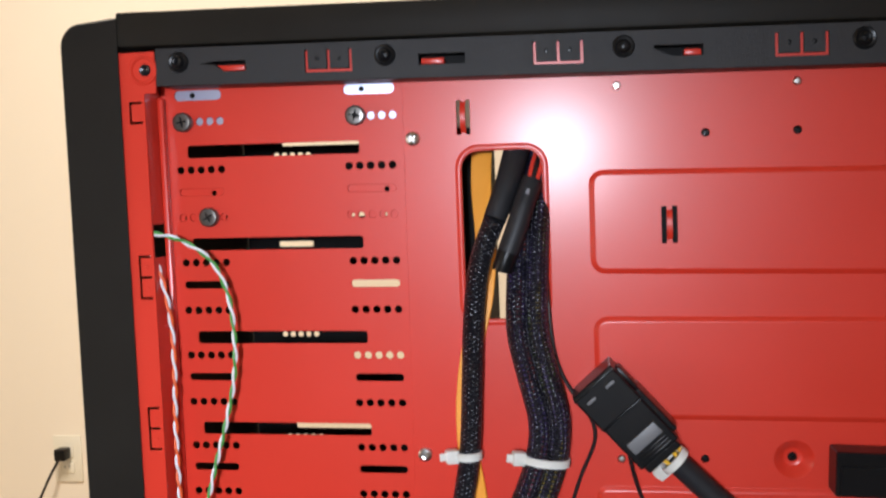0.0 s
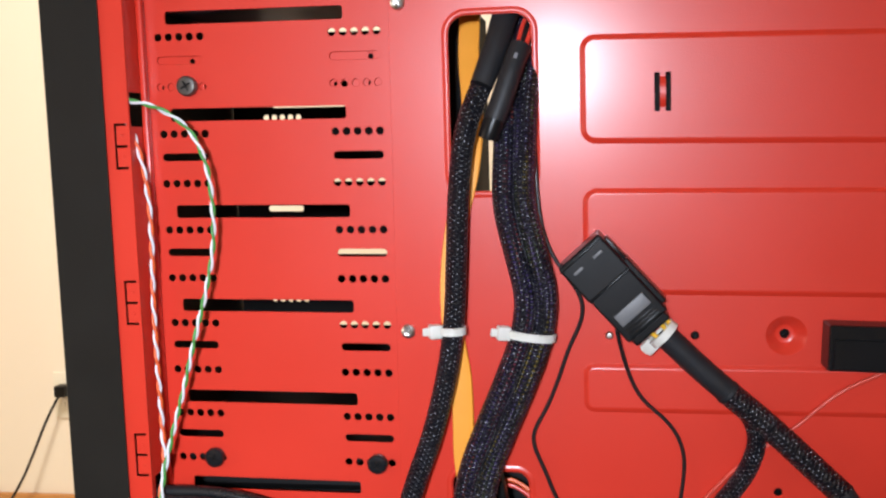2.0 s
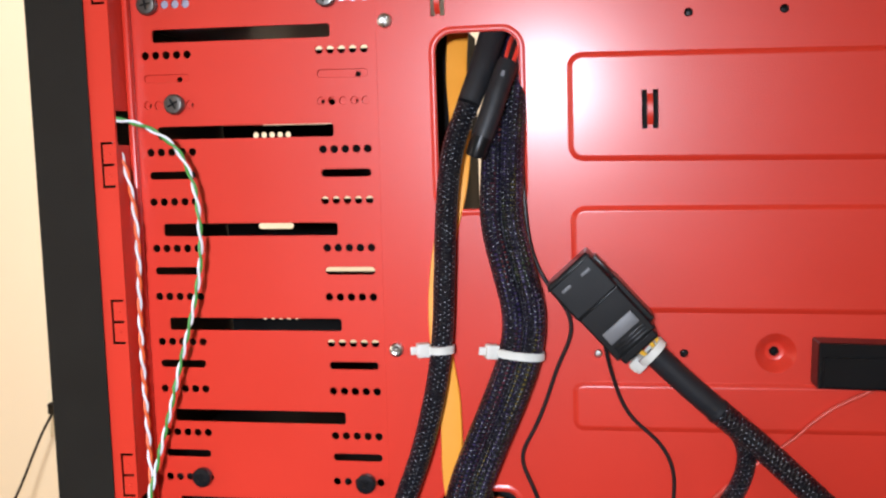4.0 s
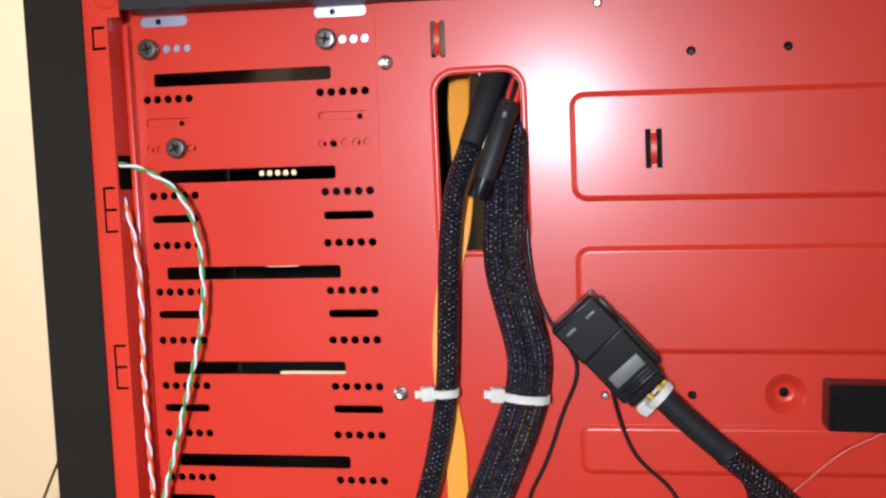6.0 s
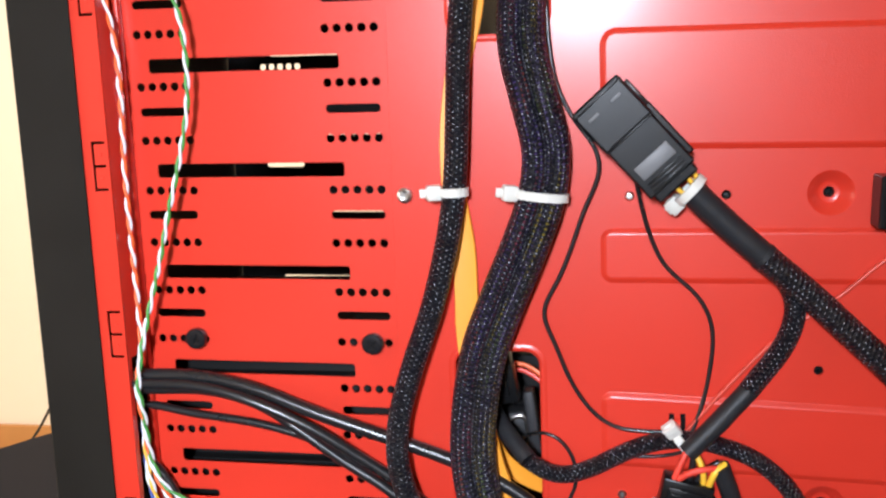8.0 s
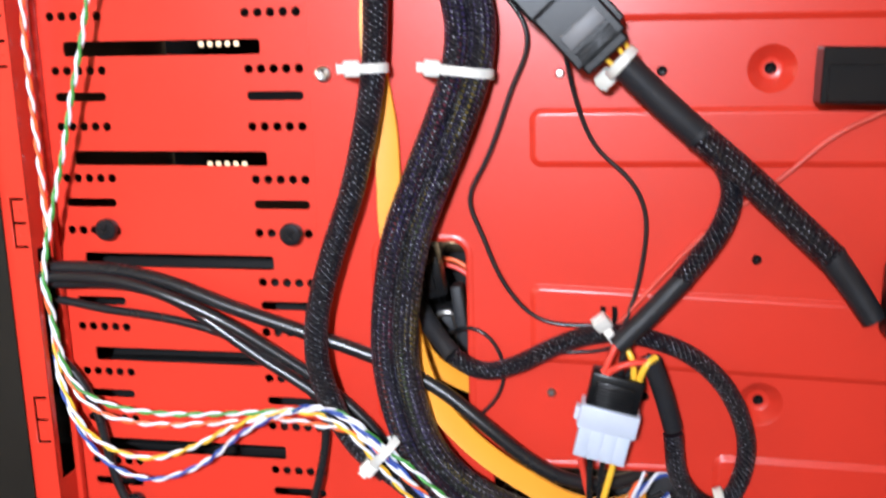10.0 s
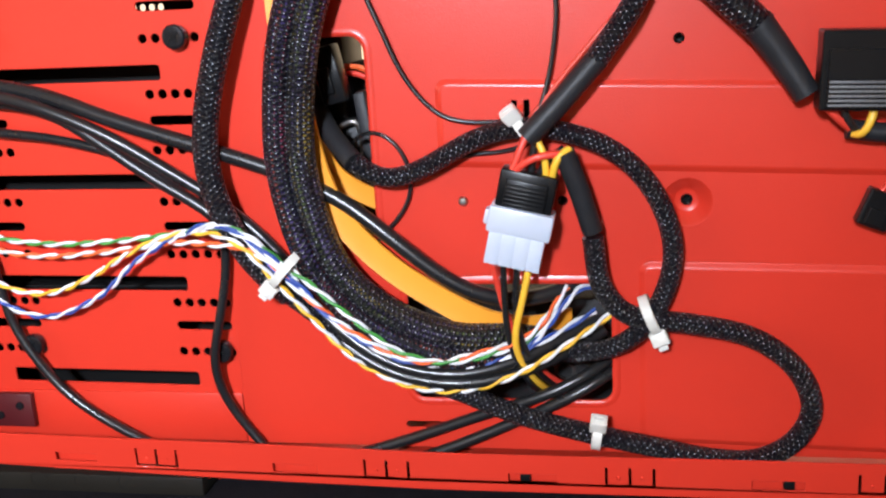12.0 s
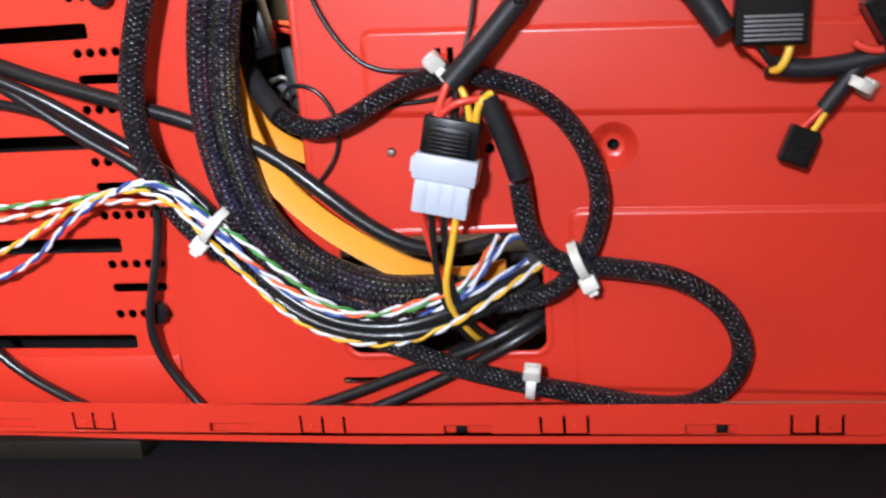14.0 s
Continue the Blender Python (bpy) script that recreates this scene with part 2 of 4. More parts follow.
def fork(x0, z0, x1, z1, w, turn):
    """The lanced three-armed outline; turn: arms towards +x ('E') or +z ('W')."""
    if turn == "E":
        zm = (z0 + z1) / 2
        return [(x0, z0), (x1, z0), (x1, z0 + w), (x0 + w, z0 + w), (x0 + w, zm - w / 2), (x1, zm - w / 2), (x1, zm + w / 2),
                (x0 + w, zm + w / 2), (x0 + w, z1 - w), (x1, z1 - w), (x1, z1), (x0, z1)]
    if turn == "C":
        return [(x0, z0), (x1, z0), (x1, z0 + w), (x0 + w, z0 + w), (x0 + w, z1 - w), (x1, z1 - w), (x1, z1), (x0, z1)]
    xm = (x0 + x1) / 2
    return [(x0, z0), (x1, z0), (x1, z1), (x1 - w, z1), (x1 - w, z0 + w), (xm + w / 2, z0 + w), (xm + w / 2, z1), (xm - w / 2, z1),
            (xm - w / 2, z0 + w), (x0 + w, z0 + w), (x0 + w, z1), (x0, z1)]


def sheet(name, outer, holes, y, thick, mat, parent, label="", edge=0.15):
    """A pressed sheet with holes right through; its front lies at y (all in millimetres)."""
    cu = bpy.data.curves.new(name, "CURVE")
    cu.dimensions, cu.fill_mode = "2D", "BOTH"
    for ring in (outer, *holes):
        s = cu.splines.new("POLY")
        s.points.add(len(ring) - 1)
        for p, (a, b) in zip(s.points, ring):
            p.co = (a / 1000, b / 1000, 0, 1)
        s.use_cyclic_u = True
    cu.extrude, cu.bevel_depth, cu.bevel_resolution = (thick / 2 - edge) / 1000, edge / 1000, 0
    cu.offset = -edge / 1000
    ob = bpy.data.objects.new(name, cu)
    me = bpy.data.meshes.new_from_object(ob)
    bpy.data.objects.remove(ob)
    bpy.data.curves.remove(cu)
    me.name = name
    me.transform(Matrix.Translation((0, (y + thick / 2) / 1000, 0)) @ Matrix.Rotation(radians(90), 4, "X"))
    me.materials.clear()
    me.materials.append(mat)
    return attach(name, me, parent, label)


def lathe(bm, at, rings, n=20, turn=None):
    """Rings of (radius, y) round an axis along y."""
    loops = []
    for r, y in rings:
        if r == 0:
            loops.append([bm.verts.new((at[0], at[1] + y, at[2]))])
        else:
            loops.append([bm.verts.new((at[0] + r * math.cos(2 * math.pi * k / n), at[1] + y, at[2] + r * math.sin(2 * math.pi * k / n))) for k in range(n)])
    for a, b in zip(loops, loops[1:]):
        for k in range(n):
            if len(a) == 1:
                bm.faces.new((a[0], b[k], b[(k + 1) % n]))
            elif len(b) == 1:
                bm.faces.new((a[k], a[(k + 1) % n], b[0]))
            else:
                bm.faces.new((a[k], a[(k + 1) % n], b[(k + 1) % n], b[k]))


# ---- room ----
def slab(name, lo, hi, mat, label, category, bevel=0.0):
    bm = bmesh.new()
    box(bm, lo, hi, bevel)
    return tagged(part(name, bm, mat, None), label, category, kind="structure")


FLOOR_Z = -0.565
WALL_Y = 1.745
slab("wall_north", (-2.6, WALL_Y, FLOOR_Z), (2.6, WALL_Y + 0.12, 2.1), WALL, "plain cream painted wall behind the table", "wall")
slab("wall_south", (-2.6, -2.72, FLOOR_Z), (2.6, -2.6, 2.1), WALL, "plain cream painted wall", "wall")
slab("wall_west", (-2.72, -2.72, FLOOR_Z), (-2.6, WALL_Y + 0.12, 2.1), WALL, "plain cream painted wall", "wall")
slab("wall_east", (2.6, -2.72, FLOOR_Z), (2.72, WALL_Y + 0.12, 2.1), WALL, "plain cream painted wall", "wall")
slab("floor", (-2.72, -2.72, FLOOR_Z - 0.1), (2.72, WALL_Y + 0.12, FLOOR_Z), FLOOR, "pale smooth floor", "floor")
slab("ceiling", (-2.72, -2.72, 2.1), (2.72, WALL_Y + 0.12, 2.2), WALL, "plain pale ceiling", "ceiling")
slab("baseboard", (-2.6, WALL_Y - 0.014, FLOOR_Z), (2.6, WALL_Y, FLOOR_Z + 0.070), WOOD, "stained wooden baseboard along the wall", "baseboard", 0.003)

# ---- table ----
TOP_Z = 0.012
table = thing("table", (0.05, 0, FLOOR_Z), "low table under a dark grey cloth", "table")
for nm, mat, rings, lab in (("tabletop", WOOD, ((0, -0.003), (0.680, -0.003), (0.690, -0.006), (0.692, -0.026), (0.684, -0.030), (0, -0.030)), ""),
                            ("cloth", CLOTH, ((0, 0), (0.690, 0), (0.6955, -0.003), (0.6965, -0.034), (0.6935, -0.034), (0.6925, -0.0045), (0.688, -0.0027), (0, -0.0027)), "dark grey woven cloth")):
    bm = bmesh.new()
    lathe(bm, (0, 0, 0), rings, 96)
    bm.transform(Matrix.Translation((0.195, 0, TOP_Z)) @ Matrix.Rotation(radians(90), 4, "X"))
    part(nm, bm, mat, table, lab)
for k in range(4):
    x, y = 0.195 + 0.5 * math.cos(radians(45 + 90 * k)), 0.5 * math.sin(radians(45 + 90 * k))
    bm = bmesh.new()
    box(bm, (x - 0.025, y - 0.025, FLOOR_Z), (x + 0.025, y + 0.025, TOP_Z - 0.03), 0.004)
    part("leg", bm, WOOD, table)

# ---- computer case ----
case = thing("computer_case", (0.1, 0.085, TOP_Z), "open computer case, red painted steel with black bezel and rails", "computer case")

# drive bay panel with its slots and rows of holes
SLOTS = [409.4, 364.0, 317.9, 272.4, 227.3, 183.5, 141.0, 98.7, 57.4]
TILT = -0.013  # the rows drop a little to the back


def bay_holes():
    out = []
    for k, z in enumerate(SLOTS):
        p = z - SLOTS[k + 1] if k < 8 else 40
        out.append(rrect(-87.4 + 0.2 * k, z - 3, -1.4, z + 3, 1.2, 2))
        for f in (0.195, 0.708):
            out += [disc(-91.4 + 5.2 * i, z - f * p, 1.85) for i in range(5)] + [disc(-6.8 + 5.3 * i, z - f * p, 1.85) for i in range(5)]
        out += [rrect(x, z - 0.434 * p - 1.8, x + w, z - 0.434 * p + 1.8, 1.7, 4) for x, w in ((-92.5, 22.8), (-8.1, 23.8))]
    out = [h for h in out if min(q[1] for q in h) > 51]
    out += [rrect(-92.8, 434.3, -69, 439.2, 2.3, 4), rrect(-8, 434.3, 16.6, 439.2, 2.3, 4)]
    out += [disc(-90.8 + 5.15 * i, 424.0, 1.95) for i in range(5)] + [disc(-5.7 + 5.25 * i, 424.1, 1.95) for i in range(5)]
    return [[(x, z + TILT * x) for x, z in h] for h in out]


bay = sheet("drive_bay_panel", [(-99.8, 40), (17.5, 40), (20.8, 452), (-99.8, 452)], bay_holes(), 1.5, 1.0, RED, case, "red drive bay panel with slots and rows of holes")
# the far panel is coloured near-black in place of unlit red steel
far = sheet("far_bay_panel", [(-112.5, 40), (21, 40), (21, 452), (-112.5, 452)], bay_holes(), 1.5, 1.0, RECESS_SHADE, case, "far drive bay panel, interior shade put into its near-black colour")
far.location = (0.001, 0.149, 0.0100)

# motherboard tray
HOLES = [rrect(47.5, 326, 85, 405, 8), rrect(44, 116, 80, 193.5, 6), rrect(90, 51.5, 168, 98.5, 5),
         rrect(86, 38.6, 101, 41.2, 1, 2), rrect(46, 413, 48, 429, 0.4, 2), rrect(50.3, 413, 52.3, 429, 0.4, 2),
         rrect(138.6, 359.5, 141, 376.5, 0.4, 2), rrect(143.4, 359.5, 145.8, 376.5, 0.4, 2),
         rrect(133.5, 157, 135.8, 168, 0.4, 2), rrect(138, 157, 140.3, 168, 0.4, 2)]
DARK_HOLES = [(159, 409), (199, 408.5), (156, 259), (192.5, 187), (151, 130.5)]
CONES = [(195.5, 259), (195.5, 129)]
tray = sheet("motherboard_tray", [(17.5, 30), (400, 30), (400, 452), (20.8, 452)],
             HOLES + [disc(x, z, 1.9) for x, z in DARK_HOLES] + [disc(x, z, 8.7, 24) for x, z in CONES], 0, 1.0, RED, case,
             "red motherboard tray with pressed panels and cable holes")
for x, z in CONES:
    bm = bmesh.new()
    lathe(bm, (x / 1000, 0, z / 1000), [(0.0090, -0.0001), (0.0085, 0.0002), (0.0073, 0.0012), (0.0046, 0.0042), (0.0040, 0.0046), (0.0022, 0.0046), (0.0019, 0.0070)], 28)
    part("conical_dimple", bm, RED, tray, smooth=60)


def lip(x0, z0, x1, z1, r):
    ring = [Vector((a / 1000, 0, b / 1000)) for a, b in rrect(x0, z0, x1, z1, r, 8)]
    bm = bmesh.new()
    prof = [(3.2, 0.05), (2.2, -0.35), (1.2, -0.5), (0.4, -0.3), (0.0, 0.3), (0.2, 1.0)]
    c = Vector(((x0 + x1) / 2000, 0, (z0 + z1) / 2000))
    loops = []
    for i, q in enumerate(ring):
        t = (ring[(i + 1) % len(ring)] - ring[i - 1]).normalized()
        out = Vector((t.z, 0, -t.x))
        if out.dot(q - c) < 0:
            out = -out
        loops.append([bm.verts.new(q + out * (a / 1000) + Vector((0, b / 1000, 0))) for a, b in prof])
    for i in range(len(loops)):
        a, b = loops[i], loops[(i + 1) % len(loops)]
        for j in range(len(prof) - 1):
            bm.faces.new((a[j], a[j + 1], b[j + 1], b[j]))
    part("rolled_lip", bm, RED, tray, smooth=60)


lip(47.5, 326, 85, 405, 8)
lip(44, 116, 80, 193.5, 6)
lip(90, 51.5, 168, 98.5, 5)


def embossed(x0, z0, x1, z1, r, rise, fall=0.0, cuts=()):
    """A pressed panel: its flat stands off the tray behind a rounded slope. fall: how its edges drop along x."""
    bm = bmesh.new()
    loops = []
    for inset, y in ((0, 0.05), (0.4, -0.08), (1.1, -0.4 * rise), (2.0, -0.85 * rise), (2.7, -rise), (3.2, -rise)):
        loops.append([bm.verts.new((a / 1000, y / 1000, (b - fall * (a - x0)) / 1000)) for a, b in rrect(x0 + inset, z0 + inset, x1 - inset, z1 - inset, max(1, r - inset), 8)])
    for a, b in zip(loops, loops[1:]):
        for i in range(len(a)):
            bm.faces.new((a[i], a[(i + 1) % len(a)], b[(i + 1) % len(b)], b[i]))
    panel = part("embossed_panel", bm, RED, tray, smooth=50)
    flat = sheet("panel_flat", [(a, b - fall * (a - x0)) for a, b in rrect(x0 + 2.9, z0 + 2.9, x1 - 2.9, z1 - 2.9, max(1, r - 2.9), 8)], cuts, -rise - 0.02, 0.6, RED, panel, "", 0.02)
    flat.data.shade_flat()


CLIP_A = [rrect(138.6, 359.5, 141, 376.5, 0.4, 2), rrect(143.4, 359.5, 145.8, 376.5, 0.4, 2)]
CLIP_B = [rrect(133.5, 157, 135.8, 168, 0.4, 2), rrect(138, 157, 140.3, 168, 0.4, 2)]
embossed(106, 346, 372, 394.5, 7, 1.3, 0.024, CLIP_A)
embossed(106.5, 278, 372, 326.5, 7, 1.3, 0.018)
embossed(106, 223, 372, 246.3, 5, 1.3, 0.008)
embossed(105.5, 144, 372, 177, 5, 1.3, 0.045, CLIP_B)
embossed(178, 35, 372, 107.3, 5, 1.3, 0.028)


def bridge(x, z0, z1):
    """The lanced loop that cable ties pass through."""
    bm = bmesh.new()
    sweep(bm, spline(mm([(x, 0.4, z0 + 1), (x, -2.4, z0 + 3.5), (x, -3.2, (z0 + z1) / 2), (x, -2.4, z1 - 3.5), (x, 0.4, z1 - 1)])),
          [(-0.0012, -0.0004), (0.0012, -0.0004), (0.0012, 0.0004), (-0.0012, 0.0004)], flat=True)
    part("tie_loop", bm, RED, tray)


bridge(49.2, 413, 429)
bridge(142.2, 359.5, 376.5)
bridge(136.9, 157, 168)

# screws and studs
bm = bmesh.new()
lathe(bm, (0, 0, 0), [(0, -0.0009), (0.0006, -0.0008), (0.0010, -0.0021), (0.0020, -0.0024), (0.0031, -0.0019), (0.0034, -0.0010), (0.0034, 0.0003)], 18)
for a in (0, 1):
    box(bm, (-0.0019, -0.00245, -0.00028), (0.0019, -0.0021, 0.00028), 0, Matrix.Rotation(radians(90 * a + 20), 4, "Y"))
screw_me = part("screw", bm, STEEL, None).data
bpy.data.objects.remove(bpy.data.objects["screw"])
for x, z in ((25, 412), (25, 261)):
    share("screw", screw_me, tray, (x / 1000, 0, z / 1000), 0.4 * x)
bm = bmesh.new()
lathe(bm, (0, 0, 0), [(0, -0.0011), (0.0012, -0.0010), (0.0019, -0.0004), (0.0021, 0.0003)], 14)
stud_me = part("stud", bm, STEEL, None).data
bpy.data.objects.remove(bpy.data.objects["stud"])
for x, z in ((120, 432), (199, 430), (118, 259), (114, 131)):
    share("stud", stud_me, tray, (x / 1000, 0, z / 1000))
bm = bmesh.new()
lathe(bm, (0, 0, 0), [(0.0011, 0.0052), (0.0013, 0.001), (0.0018, 0.0005), (0.0024, 0.0012), (0.0024, 0.006), (0, 0.006)], 14)
nut_me = part("threaded_insert", bm, BLACK, None).data
bpy.data.objects.remove(bpy.data.objects["threaded_insert"])
for x, z in DARK_HOLES:
    share("threaded_insert", nut_me, tray, (x / 1000, 0, z / 1000))
for x, z in CONES:
    share("threaded_insert", nut_me, tray, (x / 1000, 0.0042, z / 1000))
bm = bmesh.new()
n = 24
rings = []
for y, r in ((0.0012, 0.0040), (-0.0004, 0.0044), (-0.0010, 0.0046), (-0.0034, 0.0046), (-0.0040, 0.0041), (-0.0042, 0.0030), (-0.0041, 0.0012)):
    rings.append([bm.verts.new(((r + (0.00018 if k % 2 and abs(r - 0.0046) < 1e-5 else 0)) * math.cos(2 * math.pi * k / n), y,
                                (r + (0.00018 if k % 2 and abs(r - 0.0046) < 1e-5 else 0)) * math.sin(2 * math.pi * k / n))) for k in range(n)])
for a, b in zip(rings, rings[1:]):
    for k in range(n):
        bm.faces.new((a[k], a[(k + 1) % n], b[(k + 1) % n], b[k]))
mid = bm.verts.new((0, -0.0030, 0))
for k in range(n):
    bm.faces.new((rings[-1][k], rings[-1][(k + 1) % n], mid))
thumb_me = part("thumb_screw", bm, DARK_STEEL, None, smooth=25).data
bm = bmesh.new()
for a in (0, 90):
    box(bm, (-0.0027, -0.0044, -0.0004), (0.0027, -0.0040, 0.0004), 0.0001, Matrix.Rotation(radians(a), 4, "Y"), 1)
cross_me = part("cross_recess", bm, RECESS_SHADE, None).data
black_thumb_me = thumb_me.copy()
black_thumb_me.materials[0] = BLACK_SCREW
bpy.data.objects.remove(bpy.data.objects["thumb_screw"])
bpy.data.objects.remove(bpy.data.objects["cross_recess"])
for x, z in ((-87.8, 424.8), (-2, 424.2), (-77, 378.4), (-73.5, 198.3), (8, 196.6), (-73, 73), (11.2, 70.8)):
    s = share("thumb_screw", thumb_me, bay, (x / 1000, 0.0005, z / 1000), x * 0.7)
    c = new("cross_recess", cross_me)
    c.parent = s
    if z < 300:
        s.data = black_thumb_me

# rim, flange, bezel, rails
rim_cuts = [fork(-108, 424, -101.5, 434.5, 1.1, "C")] + [fork(-107.8, z - 10.6, -101.6, z + 10.6, 1.1, "E") for z in (351, 277.5, 203.5, 117)]
rim = sheet("side_rim", [(-112, 26), (-100, 26), (-100, 438), (-94, 438), (-94, 457.5), (-112, 457.5)],
            rim_cuts + [disc(-99, 449, 2.6)], -16, 1.0, RED, case, "red side rim with lanced clips")
bm = bmesh.new()
lathe(bm, (-0.0998, -0.016, 0.449), [(0.0072, 0.0001), (0.0066, -0.0006), (0.0058, -0.0006), (0.0050, 0.0003)], 24)
part("screw_dish", bm, RED, rim)
bm = bmesh.new()
lathe(bm, (-0.099, -0.0155, 0.449), [(0, -0.0004), (0.0012, -0.0009), (0.0024, -0.0012), (0.0030, -0.0004), (0.0030, 0.001)], 18)
part("rim_screw", bm, BLACK_SCREW, rim)
for z in (351, 277.5, 203.5, 117):
    for dz in (-5, 5):
        bm = bmesh.new()
        lathe(bm, (-0.1037, -0.016, (z + dz) / 1000), [(0, -0.0003), (0.0007, -0.0002), (0.0010, 0.0001)], 10)
        part("rivet_mark", bm, RED, rim)
bm = bmesh.new()
for z0, z1 in ((28, 88), (192, 360), (376, 452)):
    box(bm, (-0.1010, -0.0151, z0 / 1000), (-0.1000, 0.0025, z1 / 1000))
box(bm, (-0.1010, -0.0151, 0.088), (-0.1000, -0.0125, 0.192))
box(bm, (-0.1010, -0.0151, 0.360), (-0.1000, -0.0145, 0.376))
part("rim_flange", bm, RED, case)
bm = bmesh.new()
box(bm, (-0.1000, -0.003, 0.040), (-0.0970, 0.0012, 0.437), 0.0010)
part("folded_edge", bm, RED, case)

bm = bmesh.new()
outline = [(-112.1, 12), (-140.3, 12)] + [(-140.3, 440)] + [(-140.3 + 11 - 11 * math.cos(radians(a)), 461.5 + 11 * math.sin(radians(a))) for a in range(0, 91, 10)] + [(-112.1, 474)]
prof = [[bm.verts.new(((x + (0.8 if y in (-17.5, 188) else 0) * (1 if x < -111 else 0)) / 1000, y / 1000, (z - (0.8 if y in (-17.5, 188) and z > 441 else 0)) / 1000)) for x, z in outline] for y in (-17.5, -16.7, 187, 188)]
for a, b in zip(prof, prof[1:]):
    for k in range(len(outline)):
        bm.faces.new((a[k], a[(k + 1) % len(outline)], b[(k + 1) % len(outline)], b[k]))
bm.faces.new(prof[0])
bm.faces.new(prof[-1][::-1])
part("front_bezel", bm, BEZEL, case, "black plastic front bezel with rounded corner")
bm = bmesh.new()
box(bm, (-0.1119, -0.0172, 0.4574), (0.402, 0.187, 0.4737), 0.0012)
cover = part("top_cover", bm, BEZEL, case, "black top cover")

rail_cuts = [fork(x, 443, x + 22, 453, 1.3, "W") for x in (-21, 83.5, 187, 290)]
rail_cuts += [[(-72, 448.5), (-64, 448), (-60, 444.8), (-49.5, 444.8), (-49.5, 449.5), (-63, 449.5)],
              [(32, 444.8), (53, 444.8), (53, 449.5), (32, 449.5)], [(136, 448.3), (144, 444.8), (157, 444.8), (157, 449.5), (136, 449.5)],
              [(240, 444.8), (261, 444.8), (261, 449.5), (240, 449.5)]]
rail = sheet("top_rail", [(-93.4, 438.8), (400, 438.8), (400, 456.4), (-93.4, 456.4)], rail_cuts, -16.4, 1.2, BLACK_PAINT, case, "black textured top rail with slots")
SLOPE = -0.021  # the top edge drops a little to the back


def sloped(ob):
    base = origin_of(ob)
    for v in ob.data.vertices:
        v.co.z += SLOPE * (v.co.x + base.x - 0.02)


sloped(rail)
for x in (-21, 83.5, 187, 290):
    bm = bmesh.new()
    box(bm, ((x - 3) / 1000, -0.0140, 0.4400), ((x + 25) / 1000, -0.0125, 0.4562))
    sloped(part("rail_backing", bm, RED, case))
# near-black strip that stands for the shade deep in the rail slots
bm = bmesh.new()
box(bm, (-0.0905, -0.0035, 0.4400), (0.400, -0.0020, 0.4562))
sloped(part("rail_slot_shade", bm, RECESS_SHADE, case))
for x, w in ((-66, 15), (32.5, 10.5), (149, 7.5), (241, 9)):
    bm = bmesh.new()
    box(bm, (x / 1000, -0.0135, 0.4452), ((x + w) / 1000, -0.0060, 0.4480), 0.0006)
    sloped(part("side_panel_catch", bm, RED, case))
bm = bmesh.new()
box(bm, (-0.0905, -0.0153, 0.4387), (0.400, 0.0, 0.4397))
sloped(part("rail_flange", bm, BLACK_PAINT, case))
bm = bmesh.new()
lathe(bm, (0, 0, 0), [(0, -0.0010), (0.0009, -0.0008), (0.0012, -0.0019), (0.0020, -0.0022), (0.0027, -0.0017), (0.0031, -0.0008), (0.0042, -0.0011), (0.0048, -0.0006), (0.0050, 0.0003)], 22)
rail_screw_me = part("rail_screw", bm, BLACK, None).data
bpy.data.objects.remove(bpy.data.objects["rail_screw"])
for x in (-82, 16.5, 123, 223.5, 326):
    share("rail_screw", rail_screw_me, rail, (x / 1000, -0.0164, 0.4496 + SLOPE * (x / 1000 - 0.02)))

sloped(cover)
low_cuts = [fork(x, 28.3, x + 18.5, 36.2, 1.0, "W") for x in (-25, 71.5, 165, 254.5, 348)]
low_cuts += [rrect(x, 28.9, x + 18.5, 32.6, 0.4, 2) for x in (-61, 34, 128.5, 218, 309)]
low = sheet("bottom_rail", [(x, 25) for x in range(-110, 401, 15)] + [(x, 40.5) for x in range(400, -111, -15)], low_cuts, -17, 1.0, RED, case, "red bottom rail with slots")
for v in low.data.vertices:
    x, z = (v.co.x + origin_of(low).x) * 1000, (v.co.z + origin_of(low).z) * 1000
    up = np.interp(x, (-110, -86, 20, 100, 250, 400), (-0.9, -1.3, -2.9, -4.6, -4.2, -4.2))
    dn = np.interp(x, (-110, -86, 20, 100, 250, 400), (0.6, 0.0, -3.2, -4.6, -4.0, -4.0))
    v.co.z += float(dn + (up - dn) * (z - 25) / 15.5) / 1000
for x in (-61, 34, 128.5, 218, 309):
    bm = bmesh.new()
    box(bm, ((x - 3) / 1000, -0.0140, 0.0225), ((x + 23) / 1000, -0.0133, 0.0335))
    part("slot_backing", bm, RED, case)
for x in (133, 229):
    bm = bmesh.new()
    box(bm, (x / 1000, -0.0165, 0.0249), ((x + 4) / 1000, -0.0130, 0.0279), 0.0003)
    part("latch_tip", bm, BLACK, case)
for x in (-25, 71.5, 165, 254.5):
    for dx in (4.9, 13.6):
        bm = bmesh.new()
        lathe(bm, ((x + dx) / 1000, -0.017, 0.0296 if x < 0 else 0.0277), [(0, -0.0004), (0.0006, -0.0003), (0.0009, 0.0001)], 10)
        part("rivet_mark", bm, RED, low)
for x in (-21, 83.5, 187):
    for dx in (5.8, 16.2):
        bm = bmesh.new()
        lathe(bm, ((x + dx) / 1000, -0.0164, 0.4490), [(0, -0.0004), (0.0008, -0.0003), (0.0011, 0.0001)], 10)
        sloped(part("rivet_mark", bm, BLACK, rail))
bm = bmesh.new()
